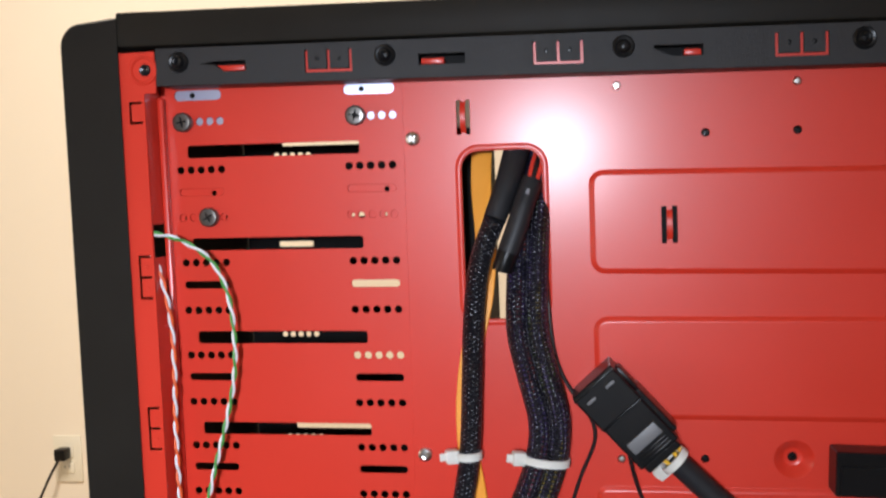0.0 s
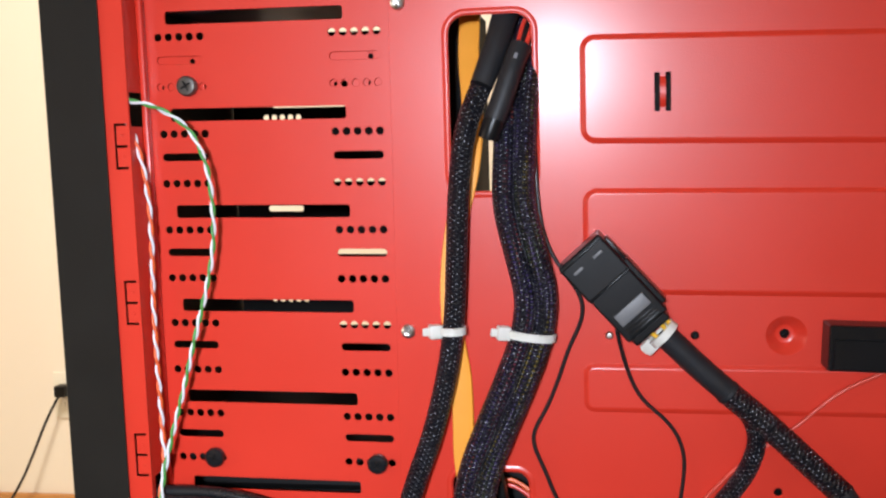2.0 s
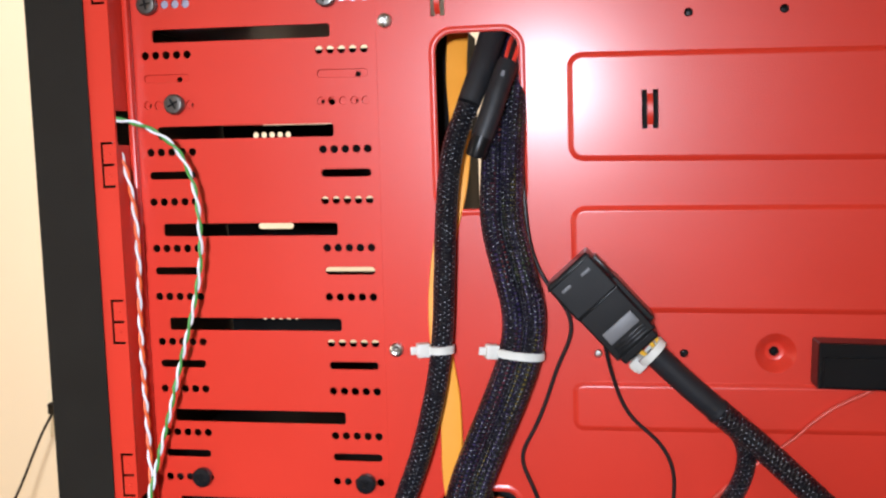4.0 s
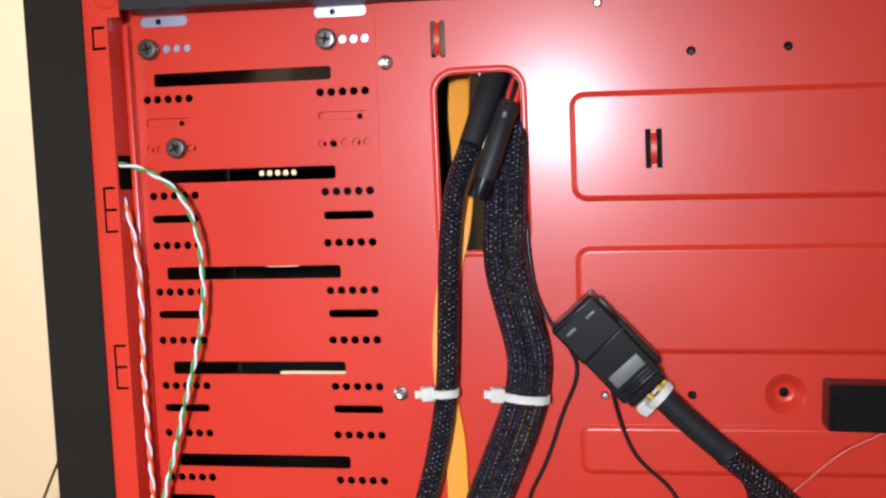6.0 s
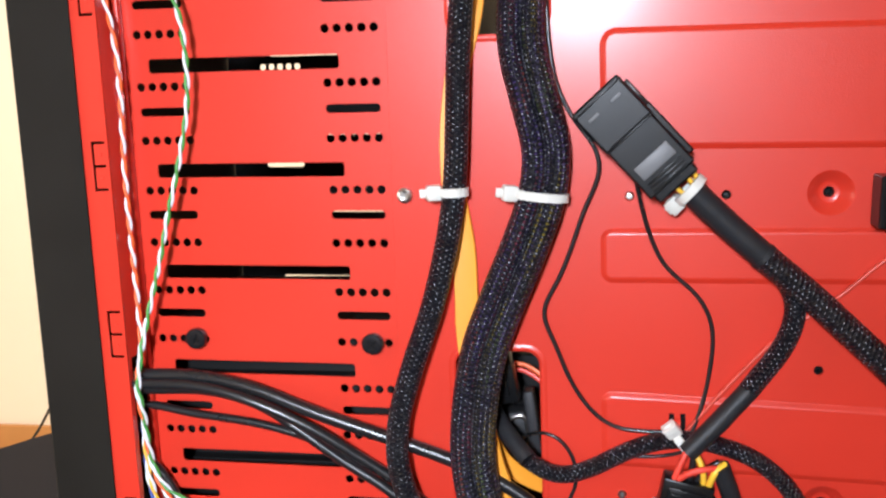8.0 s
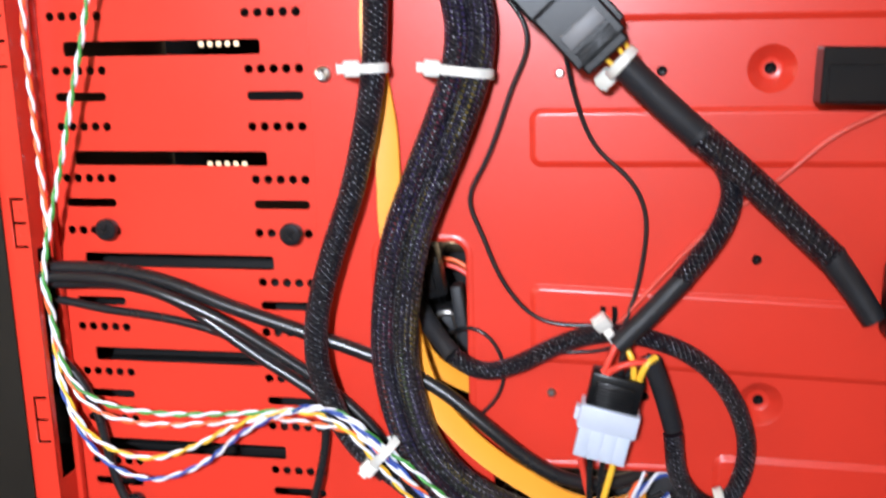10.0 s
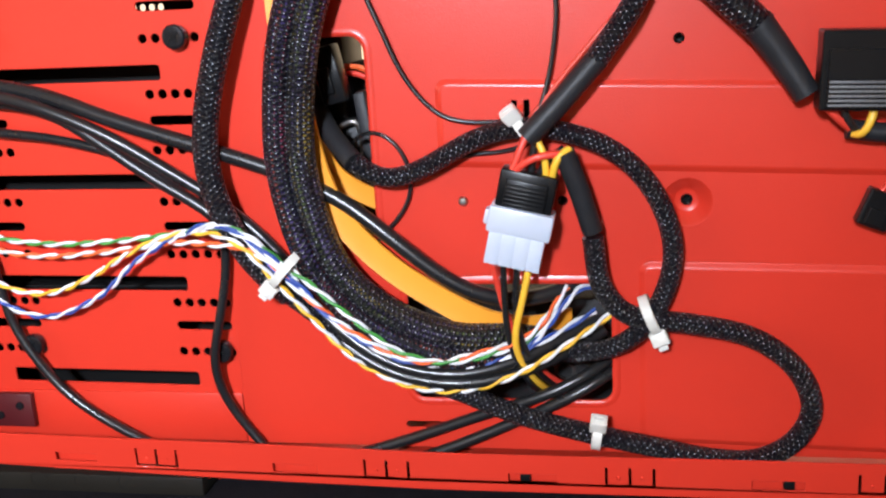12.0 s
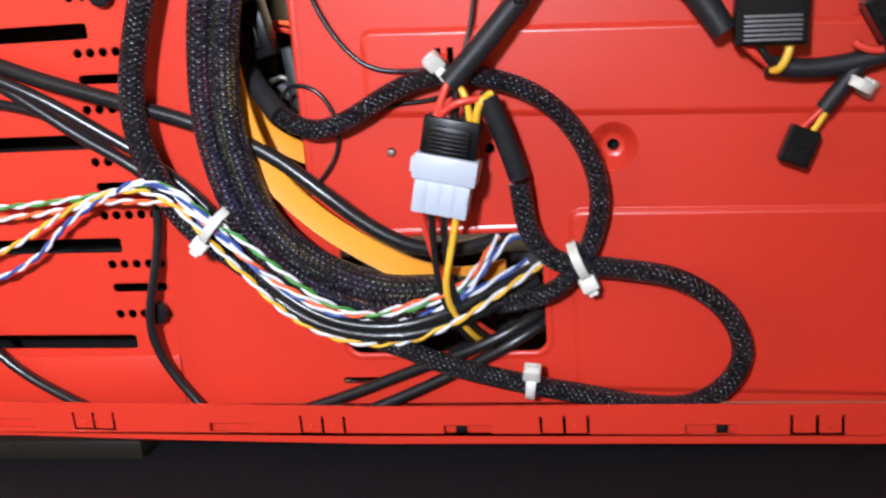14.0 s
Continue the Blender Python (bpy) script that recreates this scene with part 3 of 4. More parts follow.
box(bm, (-0.0995, 0.001, 0.0225), (0.400, 0.187, 0.0240))
part("bottom_plate", bm, RED, case)
bm = bmesh.new()
box(bm, (0.400, -0.017, 0.0255), (0.4015, 0.187, 0.456))
part("back_plate", bm, RED, case)
bm = bmesh.new()
box(bm, (-0.1099, -0.0150, TOP_Z), (0.002, 0.187, 0.0205), 0.001)
base = part("front_base", bm, BEZEL, case, "black plastic base with round vents")
for x in (-92, -72, -52, -32):
    bm = bmesh.new()
    lathe(bm, (x / 1000, -0.0152, 0.0175), [(0.0036, 0.0), (0.0034, 0.0006), (0, 0.0006)], 16)
    part("vent", bm, RECESS_SHADE, base)
for y in (0.03, 0.15):
    bm = bmesh.new()
    box(bm, (0.32, y, TOP_Z), (0.36, y + 0.03, 0.0225), 0.002)
    part("foot", bm, RUBBER, case)
# lower step of the bay panel and its corner bracket
bm = bmesh.new()
box(bm, (-0.0990, 0.0004, 0.030), (0.0170, 0.0014, 0.0515), 0.0005)
part("bay_skirt", bm, RED, case)
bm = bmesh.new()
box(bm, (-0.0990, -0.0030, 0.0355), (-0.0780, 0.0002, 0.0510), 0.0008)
brk = part("corner_bracket", bm, SHADED_RED, case, "small red steel corner bracket with shade put into its colour")
for x, z in ((-95, 46.5), (-83.5, 45.5), (-93.5, 41)):
    bm = bmesh.new()
    lathe(bm, (x / 1000, -0.0030, z / 1000), [(0, -0.0010), (0.0016, -0.0008), (0.0020, 0.0002)], 12)
    part("screw_head", bm, BLACK_SCREW, brk)

# ---- what sits inside the case ----
bm = bmesh.new()
box(bm, (-0.1085, 0.0030, 0.4192), (0.040, 0.1475, 0.4530), 0.0006)
drive = tagged(part("optical_drive", bm, DRIVE_METAL, None), "silver metal optical drive in the top bay", "optical drive")
for x in (-84, 0.5):
    bm = bmesh.new()
    lathe(bm, (x / 1000, 0.0029, 0.4368 - 0.000013 * x), [(0.0014, 0.0), (0.0012, 0.00005), (0, 0.00005)], 14)
    part("screw_hole", bm, RECESS_SHADE, drive)
# solid near-black block, added so the lower bay slots stay dark
bm = bmesh.new()
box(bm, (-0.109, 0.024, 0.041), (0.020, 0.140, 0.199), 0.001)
hdd_cage = thing("hard_drive_cage", (-0.045, 0.08, 0.041), "hard drive cage block added to darken the lower bays", "drive cage")
part("cage_body", bm, RECESS_SHADE, hdd_cage)
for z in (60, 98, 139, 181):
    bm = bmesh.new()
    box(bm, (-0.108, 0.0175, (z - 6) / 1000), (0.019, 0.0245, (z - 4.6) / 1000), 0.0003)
    part("drive_shelf", bm, RECESS_SHADE, hdd_cage)
br = sheet("bay_adapter", [(-97, 370), (18.5, 370), (18.5, 395), (-97, 395)], [disc(-75.5, 390, 1.3), disc(11, 389, 1.3), disc(-90, 378, 1.3), disc(-69, 378, 1.3), disc(-2, 376.8, 1.6), disc(11, 376.8, 1.5), disc(-6, 377, 1.0)],
           3.0, 1.0, RED, None)
tagged(br, "red steel drive bay adapter plate", "bay adapter")

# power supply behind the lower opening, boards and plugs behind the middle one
# board added as backing, its colour near-black so the tie slits look shaded
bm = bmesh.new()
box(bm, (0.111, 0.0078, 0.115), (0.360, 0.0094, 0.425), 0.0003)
tagged(part("circuit_board", bm, RECESS_SHADE, None), "circuit board added behind the tray, near-black for shade", "circuit board")
psu = thing("power_supply", (0.15, 0.09, 0.028), "black power supply with a hexagonal vent", "power supply")
bm = bmesh.new()
box(bm, (0.072, 0.030, 0.0275), (0.200, 0.180, 0.083), 0.002)
part("housing", bm, BLACK_PAINT, psu)
bm = bmesh.new()
for i in range(11):
    for j in range(4):
        x, z = 0.088 + 0.0075 * i + (0.00375 if j % 2 else 0), 0.052 + 0.0066 * j
        loops = [[bm.verts.new((x + r * math.cos(radians(60 * k + 30)), y, z + r * math.sin(radians(60 * k + 30)))) for k in range(6)] for r, y in ((0.0042, 0.0298), (0.0042, 0.0284), (0.0034, 0.0284), (0.0034, 0.0298))]
        for a, b in zip(loops, loops[1:]):
            for k in range(6):
                bm.faces.new((a[k], a[(k + 1) % 6], b[(k + 1) % 6], b[k]))
part("hexagonal_grille", bm, DARK_STEEL, psu)
bm = bmesh.new()
box(bm, (0.060, 0.045, 0.096), (0.190, 0.060, 0.104), 0.001)
tagged(part("bracket_plate", bm, TAN, None), "tan brown bracket plate inside the case", "bracket")
# sized to the dark side of the upper opening; its colour carries the shade
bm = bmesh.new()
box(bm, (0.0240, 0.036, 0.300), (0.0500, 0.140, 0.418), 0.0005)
tagged(part("drive_cage", bm, RECESS_SHADE, None), "drive cage inside the case, shade put into its colour", "drive cage")
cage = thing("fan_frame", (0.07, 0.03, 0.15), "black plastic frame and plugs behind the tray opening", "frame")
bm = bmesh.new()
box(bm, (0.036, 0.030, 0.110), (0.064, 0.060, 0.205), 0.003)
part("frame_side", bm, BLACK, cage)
# dark panel added to hide the bright wall behind the middle opening
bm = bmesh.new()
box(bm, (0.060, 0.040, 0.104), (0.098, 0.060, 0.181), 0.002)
part("dark_view_block", bm, RECESS_SHADE, cage)


def leaning(lo, hi, bevel, angle):
    bm = bmesh.new()
    c = (Vector(lo) + Vector(hi)) / 2
    box(bm, lo, hi, bevel, Matrix.Translation(c) @ Matrix.Rotation(radians(angle), 4, "Y") @ Matrix.Translation(-c))
    return bm


part("frame_arm", leaning((0.0735, 0.012, 0.128), (0.0785, 0.022, 0.172), 0.0012, -7), RUBBER, cage)
part("plug", leaning((0.0590, 0.006, 0.168), (0.0685, 0.016, 0.190), 0.0010, -12), BLACK, cage)
part("latch", leaning((0.0615, 0.0045, 0.172), (0.0655, 0.0065, 0.182), 0.0005, -12), BLACK, cage)
part("bracket", leaning((0.0585, 0.018, 0.140), (0.0730, 0.032, 0.160), 0.0020, -8), RUBBER, cage)
bm = bmesh.new()
sweep(bm, spline(mm([(58, 16, 150), (64, 14, 158), (71, 14, 160), (73, 15, 150), (70, 16, 138), (62, 17, 136)])), circle(0.0012, 8))
part("clip_spring", bm, DARK_STEEL, cage)
for dx, mat in ((0, RED_W), (3, ORANGE_W)):
    part("plug_wire", tube([(46 + dx, 24, 170), (56 + dx, 26, 176 + dx), (70, 26, 178 + dx), (84, 24, 168 + dx)], 1.1, 8), mat, cage)


# ---- cables ----
def cable(name, label, category, bits, group="", at=None):
    """bits: (part name, bmesh, material, label)."""
    root = thing(name, Vector(at) / 1000, label, category, group)
    for pn, bm, mat, *lab in bits:
        part(pn, bm, mat, root, lab[0] if lab else "", 60)
    return root


def collar(x, y, z, a, r, n=14):
    bm = bmesh.new()
    d = Vector((math.cos(radians(a)), 0, math.sin(radians(a)))) * 0.9
    c = Vector((x, y, z))
    sweep(bm, [(c - d) / 1000, c / 1000, (c + d) / 1000], circle(r / 1000, n))
    return bm


def beside(points, off):
    """The same way, shifted sideways in the plane of the tray."""
    out = []
    for i, p in enumerate(points):
        a, b = points[max(0, i - 1)], points[min(len(points) - 1, i + 1)]
        t = Vector((b[0] - a[0], 0, b[2] - a[2])).normalized()
        out.append((p[0] + t.z * off, p[1], p[2] - t.x * off))
    return out


LEFT_RUN = [(63, -8, 373), (55.5, -8, 354), (52, -9, 329), (50, -9, 297), (48.5, -9, 272), (47, -9, 259), (44, -10, 242), (36.5, -10, 214),
            (28, -11, 191), (20.5, -11, 166), (19, -11, 148), (23.5, -12, 130), (34, -11, 110), (46, -9, 97), (70, -8, 78), (91, -8, 65),
            (112, -8, 57), (131, -8, 49), (161, -8, 41), (185, -8.5, 36.5), (203, -9, 33)]
LOOP_RUN = [(203, -9, 33), (221, -9, 33), (234, -9, 41), (239.5, -9, 53), (234, -9, 68.5), (218.5, -8, 80.5), (194, -8, 86), (174, -8, 89), (165, -8, 99), (162, -9, 119)]
cable("braided_power_cable", "black braided power cable running down the tray in a loop", "cable", [
    ("braid", tube(LEFT_RUN[:14], 5.0, 18, 0.85), BRAID),
    ("braid", tube(LEFT_RUN[13:] + LOOP_RUN[1:], 3.9, 18, 0.95), BRAID),
    ("heat_shrink", tube([(77, 18, 418), (73, 8, 405), (69, -1, 390), (63, -8, 373)], 5.6, 16, 0.9, swell=lambda k: 1.14 - 0.2 * k), RUBBER),
    ("heat_shrink", tube([(162, -9, 121), (158, -12, 136), (153, -15, 151)], 3.8, 14), RUBBER),
], "power cables", (50, 0, 297))


def printed(body, top, bottom, r, angle, size, parent):
    """Letters printed along a sleeve, or a bar where body is a length."""
    if isinstance(body, str):
        cu = bpy.data.curves.new("print", "FONT")
        cu.body, cu.size, cu.resolution_u = body, size, 2
        ob = bpy.data.objects.new("print", cu)
        me = bpy.data.meshes.new_from_object(ob)
        bpy.data.objects.remove(ob)
    else:
        bm = bmesh.new()
        bmesh.ops.create_grid(bm, x_segments=4, y_segments=4, size=0.5)
        bm.transform(Matrix.Translation((body / 2, size / 2, 0)) @ Matrix.Diagonal((body, size, 1, 1)))
        me = bpy.data.meshes.new("print")
        bm.to_mesh(me)
    top, bottom = Vector(top), Vector(bottom)
    d = (bottom - top).normalized()
    side = Vector((0, 1, 0)).cross(d).normalized()
    side = side if side.x > 0 else -side
    out = d.cross(side).normalized()
    out = out if out.y < 0 else -out
    for v in me.vertices:
        a = radians(angle) + v.co.y / r
        v.co = (top + d * v.co.x + side * (r * math.sin(a)) + out * (r * math.cos(a))) / 1000
    me.materials.clear()
    me.materials.append(PRINT)
    attach("print", me, parent, "pale grey printing")


left_sleeved = bpy.data.objects["braided_power_cable"]
printed("TUBE", (69.6, 2.4, 391), (63, -8, 373), 6.3, 18, 3.6, left_sleeved)
WIDE_RUN = [(84, 26, 412), (83, 16, 398), (80, 6, 384), (78, 0, 366), (77, -4, 345), (76.5, -8, 321), (81.5, -10, 298), (85.5, -10, 279), (83.5, -10, 261), (75.5, -11, 239), (66.5, -11, 218),
            (58, -11, 196), (53, -11, 169), (52, -11, 148), (55.5, -11, 126), (62, -11, 108.5), (75, -10, 92.5), (92, -9, 82), (111, -8, 76), (130, -2, 75), (146, 14, 70)]
wide_sleeved = cable("braided_power_cable", "wide black braided cable with dark wires showing through", "cable",
      [("braid", tube(beside(WIDE_RUN, 4.4), 5.4, 18), BRAID_MIX), ("heat_shrink", tube([(80.5, -3, 390), (77.5, -7, 382), (72.5, -10.5, 367), (69, -11.5, 358)], 5.0, 16), RUBBER),
       ("cable_end", tube([(69.2, -11.4, 358.5), (66.8, -11.6, 352.5), (66, -11.2, 350)], 4.8, 14, soft=2), BLACK)], "power cables", (85, 0, 278))
printed(2.6, (78.5, -5.5, 385.5), (72.5, -10.5, 367), 5.2, -5, 1.5, wide_sleeved)
printed(8.0, (75.0, -8.2, 374.5), (69, -11.5, 358), 5.2, -22, 1.5, wide_sleeved)
cable("braided_power_cable", "wide black braided cable with dark wires showing through", "cable",
      [("braid", tube(beside(WIDE_RUN, -4.4), 5.4, 18), BRAID_YELLOW)], "power cables", (77, 0, 278))
cable("braided_power_cable", "thick black braided cable from the large plug", "cable", [
    ("heat_shrink", tube([(141, -16, 263), (155, -14, 249), (169, -12, 236)], 5.4, 16), RUBBER),
    ("braid", tube([(169, -12, 236), (187, -10, 220), (201, -9, 206.5), (218, -9, 190)], 5.6, 18), BRAID),
    ("collar", collar(169, -12, 236, -43, 5.8), RUBBER),
    ("heat_shrink", tube([(218, -9, 190), (226, -9.5, 179), (233.5, -11, 167)], 5.0, 16, swell=lambda k: 1.08 - 0.2 * k), RUBBER),
    ("collar", collar(218, -9, 190, -44, 5.7), RUBBER),
    ("braid", tube([(172, -10, 233), (180, -9, 223), (182, -9, 214), (178, -10, 201), (164, -10, 181)], 4.2, 16), BRAID),
    ("heat_shrink", tube([(165, -10, 182), (151, -13, 167), (140, -15, 156)], 4.1, 14), RUBBER),
], "power cables", (201, 0, 206))
cable("braided_power_cable", "thin black braided cable in a ring over the tray", "cable", [
    ("heat_shrink", tube([(48, 26, 176), (56, 14, 167), (64, 2, 158), (75, -7, 148)], 4.0, 14), RUBBER),
    ("braid", tube([(75, -7, 148), (81, -7, 143.5), (89, -7, 141.5), (101, -7, 145), (114, -7, 152), (126, -7, 157), (140, -7, 159), (152, -7, 157), (166, -7, 152),
                    (178.5, -7, 142), (187, -7, 128), (190.5, -7, 113), (188, -7, 99), (180, -7, 84), (170, -6, 76), (158, -2, 72), (144, 15, 65)], 3.7, 16), BRAID),
], "power cables", (101, 0, 145))


def towards_front(points):
    return [(x if x > 15 else 15 + (x - 15) * 1.042, y, z) for x, y, z in points]


def wire(name, label, pts, r, mat, group="", n=8):
    pts = towards_front(pts)
    ob = part(name, tube(pts, r, n, step=0.003), mat, None, smooth=60)
    at = Vector(pts[len(pts) // 2]) / 1000
    ob.data.transform(Matrix.Translation(-at))
    ob.location = at
    return tagged(ob, label, "wire" if r < 1.5 else "cable", group)


wire("thin_wire", "thin black wire hanging in a bend over the tray", [(86, -3, 345), (87, -4, 320), (90, -4, 303), (98, -4, 288), (105, -4, 280), (107, -4, 270), (100, -3, 255), (95, -3, 240), (88, -3, 223),
     (81.5, -3, 212), (87, -3, 198), (95, -3, 178), (108, -3, 163), (120, -3, 160.5), (134, -4, 161)], 0.9, SHEATH, "thin wires")
wire("thin_wire", "thin black wire from the large plug to the ring", [(120, -12, 270), (124, -6, 250), (132, -3, 230), (145, -3, 219), (151, -3, 206), (150, -3, 189), (147, -3, 173), (141, -5, 157)], 0.9, SHEATH, "thin wires")
wire("thin_wire", "thin red wire slanting across the tray", [(275, -3, 262), (248, -4, 250), (235, -4, 243), (218, -4, 235), (199, -3, 218), (177, -3, 202), (158, -3, 182), (140, -4, 161)], 0.9, THIN_RED, "thin wires")
wire("thin_wire", "thin black wire looping out of the opening", [(68, 14, 148), (72, 5, 154), (76, 0, 158), (82, -2, 159), (88, -2, 157), (94, -2, 148), (96, -2, 137), (93, -2, 129), (85, -2, 121), (78, 1, 114)], 0.8, SHEATH, "thin wires")
wire("thin_wire", "thin black wire beside the ring cable", [(100, -2, 144), (110, -2, 147.5), (119, -2, 149), (134, -3, 150), (142, -5, 154)], 0.8, SHEATH, "thin wires")

for dx, mat in ((0, RED_W), (2.4, SHEATH), (4.6, RED_W)):
    wire("plug_lead", "thin wire entering the top of the upper opening", [(92 - dx, 24, 412), (87 - dx, 10, 405), (84.5 - dx, 3, 397), (83 - dx * 0.8, -3, 390), (80 - dx * 0.8, -5, 384)], 1.1, mat, "plug leads")

for a, b in ((2.5, 20.5), (5.0, 18.5), (-2.5, 20.0)):
    wire("plug_lead", "short yellow wire between the large plug and its sleeve", [(133.5 + a, -b, 270.5 + a * 0.9), (138 + a, -b + 0.5, 266 + a * 0.9), (143 + a * 0.5, -b + 3, 260.5 + a * 0.5)], 1.0, YELLOW_W, "plug leads")

# flat data cables
def ribbon(name, label, pts, wide, thick):
    bm = bmesh.new()
    w, h = wide / 2000, thick / 2000
    sweep(bm, smoothed(spline(mm(pts)), 8), [(-w, -h * 0.5), (-w * 0.93, -h), (-w * 0.6, -h * 0.75), (w * 0.6, -h * 0.75), (w * 0.93, -h), (w, -h * 0.5),
                                          (w, h * 0.5), (w * 0.93, h), (w * 0.6, h * 0.75), (-w * 0.6, h * 0.75), (-w * 0.93, h), (-w, h * 0.5)], flat=True)
    ob = part(name, bm, ORANGE, None, smooth=40)
    at = Vector(pts[len(pts) // 2]) / 1000
    ob.data.transform(Matrix.Translation(-at))
    ob.location = at
    return tagged(ob, label, "data cable", "flat data cables")


ribbon("data_cable", "flat orange data cable behind the braided cables", [(55, 26, 412), (54.5, 18, 388), (57, 8, 360), (55, 1, 334), (50, -1.8, 314), (46, -1.8, 285), (46.5, -1.8, 260), (49.5, -1.8, 240), (50, -1.8, 219),
       (50, -1.8, 200), (53, -2, 180), (56, -3, 160), (60, -4, 142), (66, -5, 128), (76, -6, 116), (88, -7, 105.5), (103, -7, 95.5), (120, -6, 86), (136, -1, 81), (152, 12, 80)], 10.0, 2.0)
ribbon("data_cable", "flat orange data cable curling inside the opening", [(56, 8, 162), (58, 8, 148), (63, 8, 140), (71, 9, 134), (80, 12, 129)], 8.0, 2.0)

# round black leads
wire("round_cable", "round black cable from the case front", [(-104, -9, 183), (-88, -8, 183), (-70, -7, 182.5), (-46, -7, 178), (-18, -7, 167), (10, -6, 157), (40, -5, 146.5), (67, -5, 134), (87, -7, 119), (104, -7, 105),
     (120, -6, 96), (138, -1, 93), (160, 8, 98)], 3.0, SHEATH, "front panel leads", 12)
wire("round_cable", "round black cable from the case front", [(-104, -12, 180), (-86, -12, 180), (-64, -12, 179), (-43, -12, 173), (-18, -9, 160), (0, -6, 147), (18, -4, 134), (30, -4, 124), (42, -5, 112), (53, -8, 95),
     (70, -11, 79.5), (88, -12.5, 69.5), (114, -12, 66.5), (138, -5, 72), (163, 8, 82)], 2.4, SHEATH, "front panel leads", 12)
wire("round_cable", "round black cable from the case front", [(-104, -7, 176), (-89, -7, 176), (-66, -6, 176), (-42, -5.5, 169.5), (-24, -5, 157), (-6, -4, 143), (12, -3.5, 131), (34, -4, 112), (48, -6, 96), (68, -9.5, 75.5), (88, -11.5, 65.5), (114, -11.5, 62.5), (140, -4, 67), (165, 9, 77)], 2.4, SHEATH, "front panel leads", 12)
wire("round_cable", "thinner round black cable from the case front", [(-104, -5, 168.5), (-91, -5, 168), (-74, -5, 164.5), (-44, -4, 160), (-20, -3.5, 153), (-2, -3, 142), (14, -3, 128), (26, -3.5, 116)], 1.9, SHEATH, "front panel leads", 10)
wire("round_cable", "black lead hanging across the lower bays", [(-102, -5, 150), (-95, -5, 142), (-87, -4, 131), (-81, -4, 116), (-78, -4, 98), (-75, -4, 82), (-69, -4, 70), (-61, -3.5, 57), (-50, -3.5, 46), (-34, -4, 36), (-20, -5, 29)], 2.0, SHEATH, "front panel leads", 10)
wire("round_cable", "black lead hanging over the bay panel edge", [(20, -5, 126), (18.5, -4, 106), (14.5, -5.5, 88), (10.5, -6.5, 72), (10, -5.5, 60), (13, -4, 49), (24, -4, 33), (30, -5, 26)], 1.9, SHEATH, "front panel leads", 10)
wire("round_cable", "round black cable slanting to the lower opening", [(46, -7, 24), (66, -6, 29), (90, -4, 36), (112, -3, 44), (145, -3.5, 56), (158, -1, 62), (170, 8, 68)], 2.2, SHEATH, "lower leads", 10)
wire("round_cable", "round black cable slanting to the lower opening", [(74, -7, 23), (92, -6, 28), (116, -4, 37), (134, -3, 45), (153, -3, 54.5), (163, -1, 60), (174, 8, 65)], 2.2, SHEATH, "lower leads", 10)


def twisted(label, pts, mat, phase=0.0, pitch=17.0, r=0.68):
    pts = towards_front(pts)
    path = smoothed(spline(mm(pts), 0.0011), 10)
    strands = []
    for s in (0, 1):
        out, total = [], 0.0
        for i, q in enumerate(path):
            t = (path[min(i + 1, len(path) - 1)] - path[max(i - 1, 0)]).normalized()
            total += (q - path[i - 1]).length if i else 0
            side = t.cross(Vector((0, -1, 0)))
            side = side.normalized() if side.length > 1e-4 else Vector((1, 0, 0))
            up = side.cross(t)
            a = phase + s * math.pi + total * 1000 / pitch * 2 * math.pi + 0.5 * math.sin(total * 40 + phase)
            out.append(q + (side * math.cos(a) + up * math.sin(a)) * (r * 1.02 / 1000))
        strands.append(out)
    root = thing("twisted_pair", Vector(pts[len(pts) // 2]) / 1000, label, "wire", "front panel wires")
    for out, m, nm in zip(strands, (mat, WHITE_W), ("coloured_wire", "white_wire")):
        bm = bmesh.new()
        sweep(bm, out, circle(r / 1000, 7))
        part(nm, bm, m, root, smooth=70)


twisted("green and white twisted wire pair", [(-102, -13, 373), (-91, -14, 371), (-82, -14, 368), (-69, -13, 358), (-62, -13, 342), (-60, -13, 325), (-61, -12, 304), (-66, -12, 281), (-73, -12, 257),
         (-79, -12, 235), (-86, -12, 212), (-90, -14, 194), (-92, -15, 180), (-92, -12, 164), (-92, -9, 145), (-88, -7, 130), (-77, -6, 122), (-52, -6, 118), (-22, -6, 119), (2, -8, 122),
         (20, -14, 126), (33, -17, 124), (45, -16, 113), (57, -17, 104), (75, -17, 88), (89, -16, 77), (105, -14, 72), (121, -12, 74), (138, -6, 79), (152, 2, 92)], GREEN_W)
twisted("orange and white twisted wire pair", [(-102, -10, 368), (-96, -10, 355), (-91.5, -10, 330), (-91, -10, 304), (-92, -10, 278), (-92, -10, 250), (-91.5, -10, 219), (-91, -12, 195), (-93, -14.5, 180), (-93, -11, 160), (-92.5, -8, 140),
         (-87, -7, 125), (-78, -6, 117), (-58, -6, 113), (-23, -6, 115), (-3, -7, 118), (18, -14, 119), (36, -17.5, 117), (50, -17, 104), (61, -16, 93), (80, -15, 79), (97, -14, 72), (122, -12, 76), (138, -8, 81), (152, 2, 97)], ORANGE_W, 1.0)
